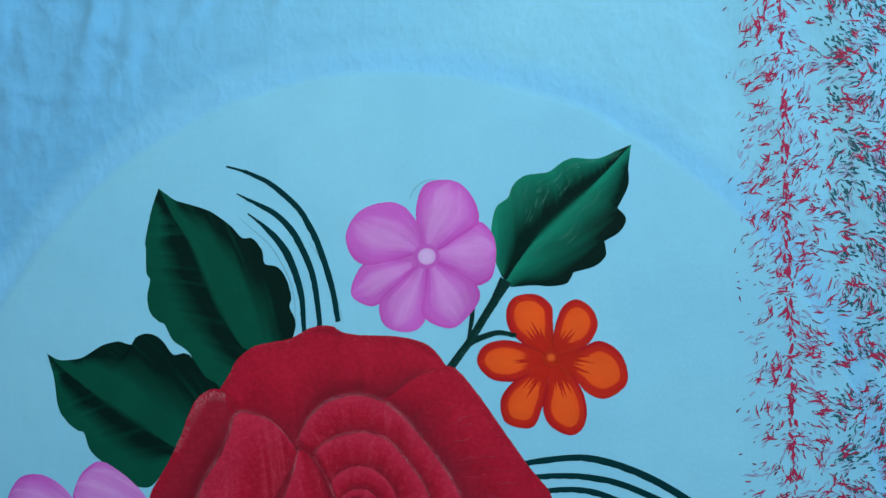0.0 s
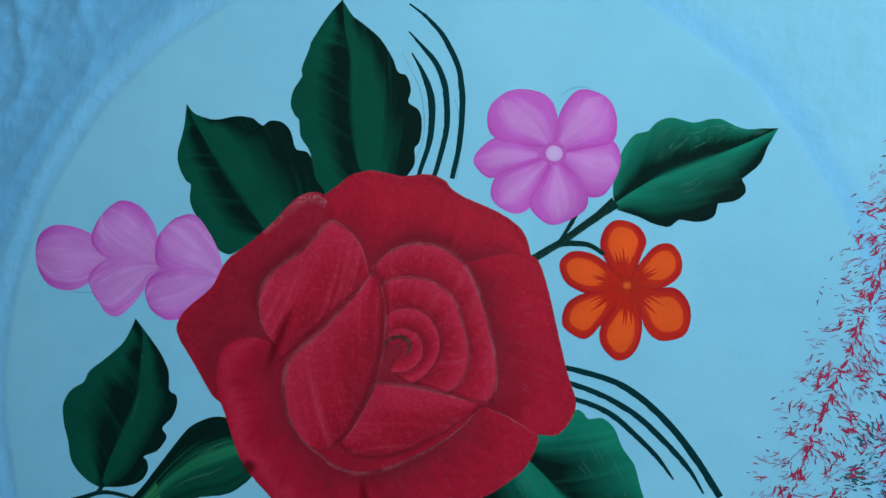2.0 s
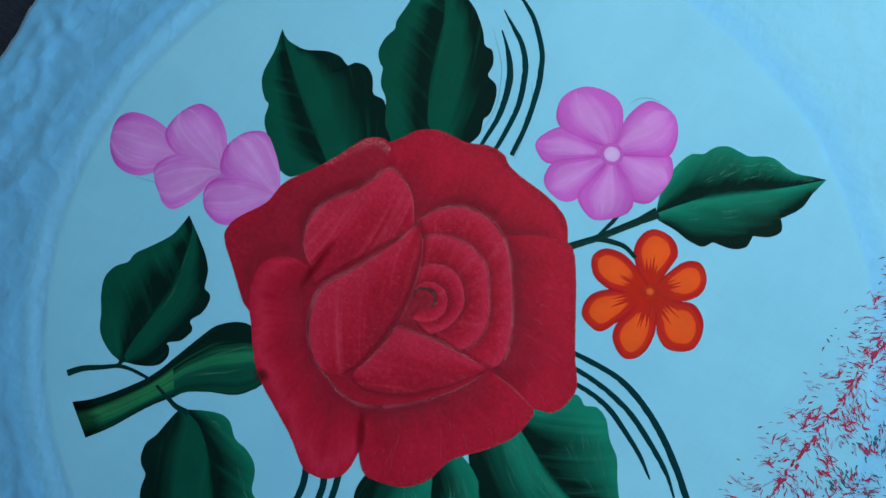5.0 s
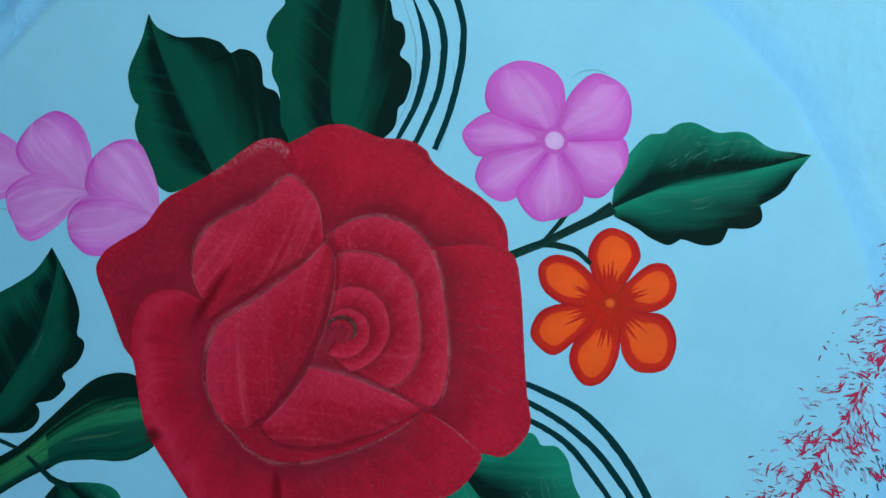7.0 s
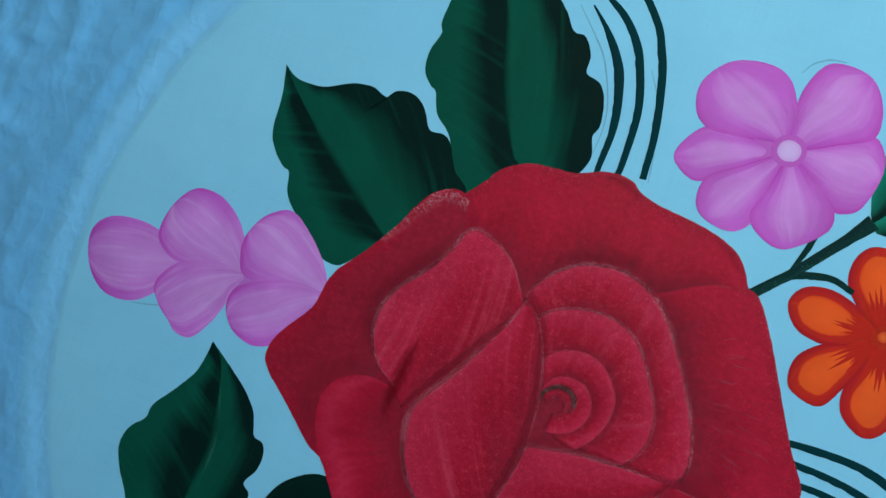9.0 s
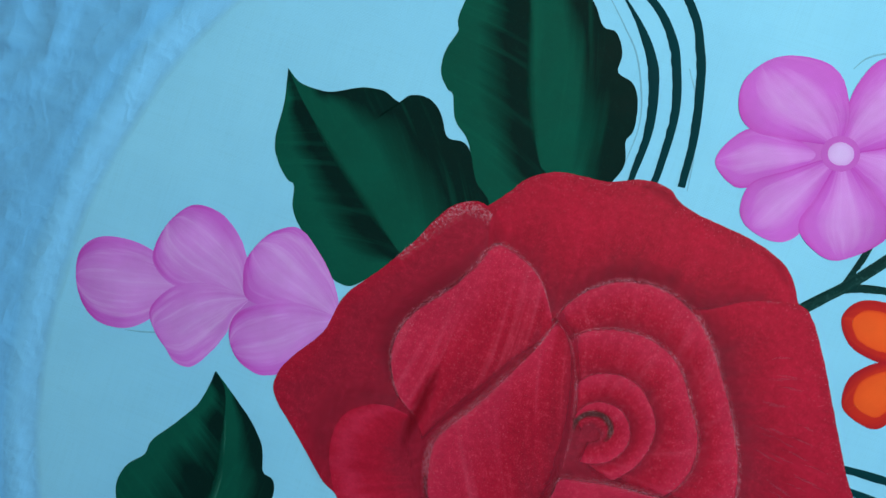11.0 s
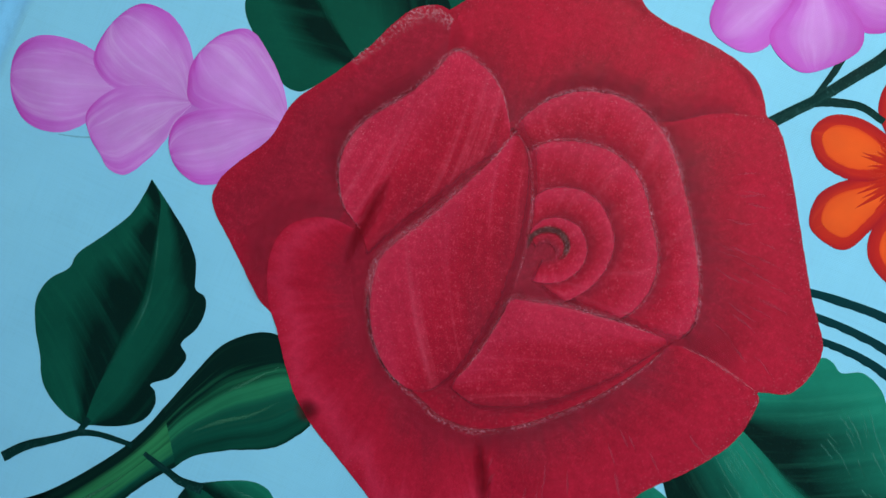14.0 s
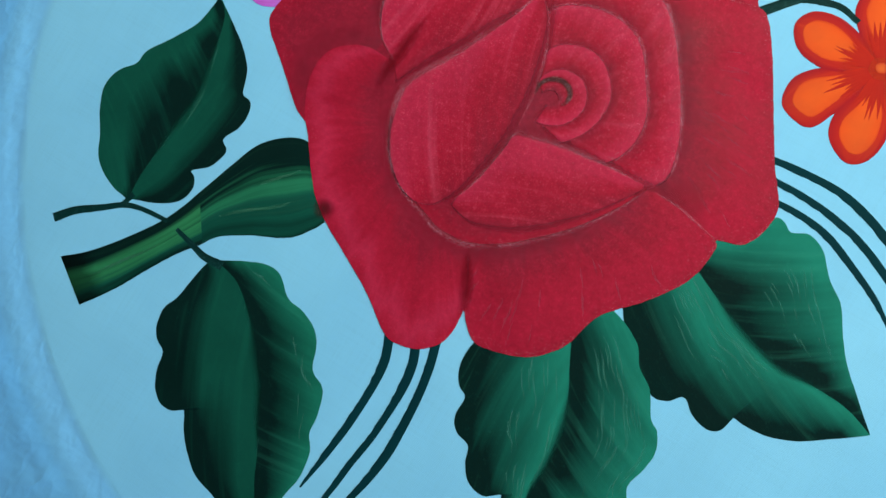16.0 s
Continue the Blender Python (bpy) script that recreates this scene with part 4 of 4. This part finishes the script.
# ---- stem and twigs ----
stem = thing("cut_branch", "cut green painted branch widening into the rose's calyx", "branch")
film("tube", curve([(-99.2, -109.2), (-93.2, -104.1), (-86.7, -96.7), (-79.2, -86.4), (-75.4, -79), (-73.3, -73.1)], 60), curve([(-86.9, -117.8), (-80.5, -108.9), (-73.7, -97.1), (-69.5, -90.6), (-64.9, -84.7)], 60), STEM_GREEN, stem, 1, 12, 0.0003)
calyx = film("calyx", curve([(-73.5, -73.7), (-72.2, -70.2), (-69.1, -61.6), (-65.7, -53.5), (-60.8, -48.4), (-56, -45.8), (-51.2, -45.5)], 60), curve([(-65.6, -85.8), (-61.9, -80.8), (-54.4, -75.9), (-44.6, -70.9), (-39.9, -65.5), (-38, -62.1)], 60), CALYX_GREEN, stem, 1, 12, 0.0003)
for pts, wd, layer in (([(-107.1, -101), (-102.6, -96), (-96, -91.2), (-90.4, -87.1), (-84.8, -85.4), (-77.1, -84.6)], [2.6, 2.2, 1.7, 1.4, 1.3], 2), ([(-91.3, -87.8), (-89.8, -83.2)], [1.4, 1.6], 2), ([(-73.5, -85.1), (-66.4, -86.7), (-62.2, -87.5), (-56.7, -87)], [1.2, 1.6, 2.0, 2.6], 3)):
    a, b = ribbon(pts, wd, 40)
    film("twig", a, b, TWIG_GREEN, stem, layer, 4, 0.0002)
for pts in ([(-66.2, -77.1), (-59.4, -70.8), (-52.2, -65.5), (-45.9, -58.5)], [(-61.3, -64.7), (-56.6, -59.2), (-52.6, -54.9), (-49.4, -51.4)], [(-89, -109.8), (-83.8, -102.3), (-79.2, -96.4), (-74.5, -89.7)]):
    a, b = ribbon(pts, [0.4, 1.4, 1.0, 0.4], 30)
    film("pale_stroke", a, b, STEM_PALE, calyx, 3, 3, 0.0)
twig = thing("twig", "forked green painted twig between the rose and small flowers", "twig")
for pts, wd, layer in (([(32.4, 42.1), (36.9, 47.4), (40, 50.9), (45.3, 58.1), (49, 63.1), (53.6, 69.9)], [2.8, 2.5, 2.4, 2.6, 2.8, 4.2], 2), ([(39.8, 50.5), (43.5, 51.9), (49.6, 53.2), (55.4, 51.8)], [2.2, 1.8, 1.4], 1), ([(39.8, 51.4), (41, 56.2), (41.9, 60.7), (42.4, 67.6)], [1.2, 1.4, 1.6, 1.2], 1)):
    a, b = ribbon(pts, wd, 40)
    film("twig_branch", a, b, TWIG_GREEN, twig, layer, 4, 0.0002)

# ---- curved strokes ----
def curved_stroke(pts, wd):
    ob = thing("curved_stroke", "thin dark green curved brush stroke beside the rose", "brush stroke", "strokes round the rose")
    film("stroke_line", *ribbon(pts, wd, 70), LINE_GREEN, ob, 0, 4, 0.0002, rough_edge=0.00022)


curved_stroke([(-36.5, 115.9), (-29, 113.1), (-30.4, 113.6), (-21.9, 108.7), (-13.5, 100.1), (-10, 93.9), (-7.3, 87.2), (-4, 73.8), (-2.6, 60.9)], [0.6, 1.4, 2.0, 2.1, 2.0, 1.8])
curved_stroke([(-33.7, 106.4), (-27.8, 102.8), (-21.8, 99), (-17.4, 94.5), (-14, 88.9), (-10, 77.3), (-8.9, 63.2), (-9.2, 58.5)], [0.4, 1.8, 2.2, 2.1, 1.9, 1.6])
curved_stroke([(-30.3, 99.4), (-24.8, 94.2), (-20.6, 89.2), (-17.2, 82.7), (-14.4, 71.7), (-14.3, 60.1), (-14.4, 57)], [0.4, 1.8, 2.6, 2.2, 1.8, 1.4])
curved_stroke([(53.2, 10.6), (62.5, 11.5), (73.3, 11.4), (83.1, 8.7), (94, 3.4), (104.8, -4.1), (115.9, -13.4)], [1.8, 2.0, 2.3, 2.3, 2.4, 2.2])
curved_stroke([(56.4, 6.2), (65.1, 6.2), (74.1, 5.2), (83.9, 2.5), (94.8, -2.8), (103.5, -8), (110.5, -14.1)], [1.8, 1.8, 2.0, 2.0, 1.8, 0.6])
curved_stroke([(59, 1.6), (67.2, 1.7), (75.3, 0.4), (84.6, -3.6), (93, -8), (100, -13.1)], [1.6, 1.8, 2.0, 1.8, 1.6, 0.6])
curved_stroke([(-7.5, -76), (-7, -78.3), (-4.4, -85.5), (-3.7, -93.9), (-4, -103.7), (-5, -113.9), (-6.6, -125.9)], [2.6, 2.6, 2.2, 2.2, 1.8, 0.6])
curved_stroke([(0, -75.8), (0.8, -77.9), (2.6, -82.9), (3.5, -91.1), (3.1, -103.6), (1.8, -113.1), (0.6, -124.4), (-0.8, -130.9)], [2.6, 2.6, 2.0, 1.9, 1.8, 0.8])
curved_stroke([(4.4, -71.4), (4.8, -73.7), (6.7, -80.4), (8, -88.3), (8.7, -98.3), (8.7, -107), (7.4, -116.5), (5.1, -125.8)], [2.6, 2.4, 2.4, 2.6, 2.2, 1.2])

# ---- small flowers ----
def petal_sides(a, b, n=46, grow=1.07):
    """Both sides from root to tip, of one outline that is round at the tip."""
    c = curve(a + b[::-1][1:], 2 * n - 1)
    ca, cb = c[:n], c[::-1][:n]
    mid = (ca + cb) / 2
    return mid + (ca - mid) * grow, mid + (cb - mid) * grow


def side_petal(name, a, b, material, parent, layer, edge=petal_edge):
    """A petal between its two sides, each from the root to the tip."""
    ca, cb = petal_sides(a, b)
    return film(name, ca, cb, material, parent, layer, 16, 0.0002, edge=edge)


pink = thing("pink_flower", "pink painted flower with six petals and a pale eye", "flower")
EYE = (28.5, 79.8)
side_petal("petal", [(26, 80.1), (16.4, 79.4), (8.9, 79.3), (4.3, 74.8), (2.7, 69)], [(27, 77.9), (18.8, 71.8), (12.8, 66.9), (8.2, 65.5), (2.7, 69)], PINK_PETAL, pink, 1)
side_petal("petal", [(26.5, 78.2), (19.6, 72.6), (12.8, 67.1), (12, 60.7), (14.6, 57.1), (20.1, 55.8)], [(29.1, 77.5), (27.8, 70.4), (26.4, 61.4), (24.1, 57.2), (20.1, 55.8)], PINK_PETAL, pink, 2)
side_petal("petal", [(28.5, 77.7), (27.3, 69), (26, 61.7), (30.4, 57.3), (36.7, 56.4)], [(30.5, 78.6), (37.8, 73.8), (43.1, 69.6), (43.8, 63.6), (36.7, 56.4)], PINK_PETAL, pink, 3)
side_petal("petal", [(30.4, 81.6), (39.2, 85.7), (45.7, 89.1), (49.9, 86), (51.3, 80.1)], [(30, 78.6), (37.8, 73.8), (43.3, 69.7), (49.2, 71.8), (51.3, 80.1)], PINK_PETAL, pink, 1)
side_petal("petal", [(27.8, 81.9), (26.7, 89), (27.2, 96.4), (30.9, 103.3)], [(31.1, 80.8), (39.3, 85.5), (45.9, 90.1), (44.6, 98.3), (39.6, 103.6), (30.9, 103.3)], PINK_PETAL, pink, 2)
side_petal("petal", [(25.6, 80.9), (16.3, 79.7), (8.9, 79.3), (4.2, 82.5), (2.6, 89.5), (6.9, 96)], [(27.9, 81.9), (26.9, 89.1), (21.8, 96.4), (14.6, 98.2), (6.9, 96)], PINK_PETAL, pink, 3)
disc("flower_base", EYE, 11, PINK_EYE, pink, 0)
eye = disc("eye", EYE, 4.3, PINK_EYE, pink, 4)
disc("eye_spot", EYE, 3.0, PINK_SPOT, eye, 5)

orange = thing("orange_flower", "orange painted flower with six red-edged petals", "flower")
HUB = (65.8, 44)


def orange_petal(k, a, b):
    p = side_petal("petal", a, b, ORANGE_RIM, orange, 1 + k % 2)
    ca, cb = petal_sides(a, b, grow=1.0)
    root, tip = np.array(HUB) * 0.001, ca[-1]
    pivot = root + (tip - root) * 0.66
    film("petal_fill", pivot + (ca - pivot) * 0.70, pivot + (cb - pivot) * 0.70, ORANGE_FILL, p, 3, 12, 0.0001, edge=petal_edge)
    c, way = Vector(HUB), Vector(tip * 1000) - Vector(HUB)
    side = Vector((-way.y, way.x)).normalized()
    width = float(np.linalg.norm(ca - cb, axis=1).max()) * 1000
    for m in range(7):
        f = (m - 3) / 3 + random.uniform(-0.08, 0.08)
        far = random.uniform(0.42, 0.60) - 0.10 * abs(f)
        line = [tuple(c + way * 0.12 + side * f * width * 0.07), tuple(c + way * 0.34 + side * f * width * 0.22), tuple(c + way * far + side * f * width * 0.31)]
        a, b = ribbon(line, [1.1, 1.3, random.uniform(0.5, 0.9), 0.1], 14)
        film("petal_streak", a, b, ORANGE_STREAK, p, 4, 2, 0.0001)


orange_petal(0, [(63.6, 44.4), (57.6, 49.2), (53.7, 54.2), (53.2, 60.2), (56, 64.3)], [(66.7, 45.9), (67, 54.5), (66.8, 60.5), (62.3, 64.5), (56, 64.3)])
orange_petal(1, [(65.9, 45.8), (68.2, 53.5), (71.2, 59.5), (75.7, 61.7), (79.9, 58.8)], [(67.4, 43.8), (73.4, 45.5), (78.5, 48.6), (81.2, 53.7), (79.9, 58.8)])
orange_petal(2, [(67, 44.5), (74.7, 45.7), (81.2, 47.6), (86.8, 44.3), (89.3, 38.7), (88.4, 33.5)], [(66.6, 42.2), (72.8, 36.7), (76.5, 32.4), (82, 30.2), (88.4, 33.5)])
orange_petal(3, [(65, 42), (64, 35.5), (62.2, 28.4), (64, 22.4), (70, 18.8)], [(67.6, 43.3), (72.7, 36.6), (75.1, 28.6), (74.2, 21.8), (70, 18.8)])
orange_petal(4, [(64.3, 44.8), (58.1, 40.2), (51.5, 35.2), (48.6, 30.2), (49.9, 23.9)], [(66.3, 42.4), (63.6, 34.9), (61.3, 28.7), (57.5, 22.4), (49.9, 23.9)])
orange_petal(5, [(64.8, 45), (57, 48.9), (50.3, 50.3), (44.3, 48.7), (42, 44)], [(65.2, 42.8), (58.6, 39.2), (52.6, 37.6), (45.9, 39), (42, 44)])
disc("flower_wash", HUB, 10.5, ORANGE_WASH, orange, 3.5, 32, 0.0)
disc("eye", HUB, 1.5, ORANGE_EYE, orange, 6, 16)

lilac = thing("lilac_flower", "lilac painted flower half hidden behind the rose, five petals", "flower")
disc("flower_base", (-96, -2.1), 7, LILAC_BASE, lilac, 0)
side_petal("petal", [(-111, -3.2), (-123.6, 0.6), (-132.2, 1), (-140, -1.1), (-144, -5.9), (-143.3, -12.3)], [(-110.4, -4.4), (-118.7, -14.5), (-125.4, -20.1), (-133.7, -21.2), (-139.6, -18.1), (-143.3, -12.3)], LILAC_PETAL, lilac, 1, soft_root_edge)
side_petal("petal", [(-96, -2.1), (-105.7, -3), (-115.8, -4.7), (-122.9, -1.3), (-124.2, 4), (-122.2, 11.1), (-117.7, 16.1)], [(-96, -2.1), (-97.8, 3.7), (-100.1, 8.5), (-104.4, 13.1), (-110.8, 16.3), (-117.7, 16.1)], LILAC_PETAL, lilac, 2, soft_root_edge)
side_petal("petal", [(-96.2, -1.1), (-106.3, -1.8), (-115.2, -5.9), (-120, -13.6), (-117.3, -18.7), (-113, -21.9), (-109.9, -24.1)], [(-95.6, -2.3), (-98, -7.4), (-98.7, -12.2), (-101.6, -18.7), (-105.3, -23.7), (-109.9, -24.1)], LILAC_PETAL, lilac, 3, soft_root_edge)
side_petal("petal", [(-70.9, 1.7), (-82.2, -0.4), (-94.9, -1.3), (-98.5, 3.4), (-99.2, 8.9), (-96.3, 15.3), (-91.3, 19.1)], [(-70.9, 1.7), (-73.5, 7), (-77.9, 12.2), (-83, 16.4), (-87.5, 19.1), (-91.3, 19.1)], LILAC_PETAL, lilac, 4, soft_root_edge)
side_petal("petal", [(-71.1, 2.1), (-81.8, 1.7), (-90.8, -1.7), (-96.8, -6.6), (-97.7, -11.7), (-95, -16.3)], [(-69.3, 1), (-74.6, -6.6), (-79.6, -14.8), (-85.4, -18.6), (-90.7, -18.6), (-95, -16.3)], LILAC_PETAL, lilac, 5, soft_root_edge)

# ---- pencil marks of the drawing ----
for pts in ([(-33.7, 98.4), (-28, 92.8), (-22.9, 87), (-18.4, 77.6), (-16.8, 70.4), (-17, 62.3)], [(-10.4, 88), (-5, 79.1), (-2.4, 68.9), (-1, 60.5)], [(24.5, 99.1), (26.3, 102.1), (29.7, 104.3), (33.7, 104.9)], [(-125.4, -21.4), (-119.6, -19.9), (-115.4, -18.1), (-112.4, -15.3)]):
    s = thing("pencil_line", "faint grey pencil line drawn on the cloth", "pencil line", "pencil lines")
    a, b = ribbon(pts, [0.2, 0.4, 0.4, 0.2], 30)
    film("mark", a, b, PENCIL, s, -1, 1, 0.0, rough_edge=0.00003)


# ---- printed border ----
def flecks(name, label, material, count, seed, spread, longest, widest, arms=1):
    """Dye marks of the printed border: curved ticks, alone or several from one joint as a small sprig."""
    rnd = random.Random(seed)
    verts, faces = [], []
    base = 0.00005 + 0.000022 * (seed - 4)

    def tick(x, y, ang, ln, wd, bend, middle):
        k0 = len(verts)
        lift = base + rnd.uniform(0.0, 0.000018)
        for s in range(6):
            f = s / 5
            a = ang + bend * (f - 0.5)
            run = ln * (f - 0.5 if middle else f)
            px, py = x + run * math.cos(a), y + run * math.sin(a)
            h = wd * 0.5 * (math.sin(math.pi * (0.08 + 0.86 * f)) ** 0.7 if middle else 1.5 * (1 - 0.9 * f) ** 0.8) * rnd.uniform(0.5, 1.3)
            for sgn in (-1, 1):
                qx, qy = px - math.sin(a) * h * sgn, py + math.cos(a) * h * sgn
                verts.append((qx, qy, cloth_height(qx, qy) + lift))
            if s:
                faces.append((k0 + 2 * s - 2, k0 + 2 * s - 1, k0 + 2 * s + 1, k0 + 2 * s))

    for _ in range(count):
        x, y, ang = spread(rnd)
        if arms == 1:
            tick(x, y, ang, longest * rnd.uniform(0.25, 1.0), widest * rnd.uniform(0.4, 1.0), rnd.uniform(-0.6, 0.6), True)
            continue
        for k in range(rnd.randint(2, arms)):
            turn = ang + (0, math.pi, 0.8, -2.5, 2.3)[k] + rnd.gauss(0, 0.3)
            tick(x, y, turn, longest * rnd.uniform(0.4, 1.0), widest * rnd.uniform(0.7, 1.2), rnd.uniform(-0.9, 0.9), False)
    me = bpy.data.meshes.new(name)
    me.from_pydata(verts, [], faces)
    me.materials.append(material)
    return tagged(new(name, me), label, "printed border", kind="stuff")


def spine_x(y):
    return 0.1369 + 0.010 * y / 0.15


def fan(rnd, left, right, open_weave=1.0):
    """A tick of the print: neighbours lean alike, in whorls that repeat along the border; thin towards the plain cloth."""
    while True:
        x, y = rnd.uniform(left, right), rnd.uniform(-0.10, 0.24)
        lean_in = spine_x(y) - 0.1405
        keep = 0.03 + 0.97 * min(1.0, max(0.0, (x - 0.1225) / 0.012)) ** 1.3
        whorl = 0.5 + 0.5 * math.cos((y + 0.4 * (x - 0.14)) * 2 * math.pi / 0.0155 + 1.5 * math.sin(x * 260))
        clump = 0.30 + 0.55 * whorl + 0.8 * open_weave * noise.noise(Vector((x * 120, y * 120, 3.0)))
        clump *= 0.3 if 0.1510 < x < 0.1545 else 1.0
        if rnd.random() < keep * clump:
            break
    x += lean_in
    lean = 38 + 50 * math.sin(y * 2 * math.pi / 0.0155 + x * 180) * 0.5 + 70 * noise.noise(Vector((x * 70, y * 70, 8.0)))
    ang = math.radians(lean) + rnd.gauss(0, 0.35)
    if x > spine_x(y) and noise.noise(Vector((x * 45, y * 45, 2.0))) > -0.1:
        ang = -ang
    return x, y, ang


def spine(rnd):
    y = rnd.uniform(-0.16, 0.30)
    return spine_x(y) + rnd.gauss(0, 0.0006), y, math.pi / 2 + rnd.gauss(0, 0.35)


flecks("border_fleck_faded", "faded mauve ticks printed along the cloth's border", FLECK_MAUVE, 5200, 5, lambda r: fan(r, 0.126, 0.235), 0.0040, 0.0009)
flecks("border_fleck_maroon", "maroon ticks printed along the cloth's border", FLECK_MAROON, 5200, 6, lambda r: fan(r, 0.121, 0.235), 0.0028, 0.0005)
flecks("border_fleck_teal", "dark teal ticks printed along the cloth's border", FLECK_TEAL, 7000, 7, lambda r: fan(r, 0.152, 0.235, 0.7), 0.0026, 0.0008)
flecks("border_fleck_red", "red sprigs printed along the cloth's border", FLECK_RED, 1400, 8, lambda r: fan(r, 0.129, 0.235, 1.3), 0.0030, 0.00048, 5)
flecks("border_tick_red", "short red ticks printed along the cloth's border", FLECK_RED, 1800, 11, lambda r: fan(r, 0.126, 0.235, 1.0), 0.0036, 0.0005)
flecks("border_spine_red", "broken red line printed along the cloth's border", FLECK_RED, 360, 9, spine, 0.0046, 0.0011)
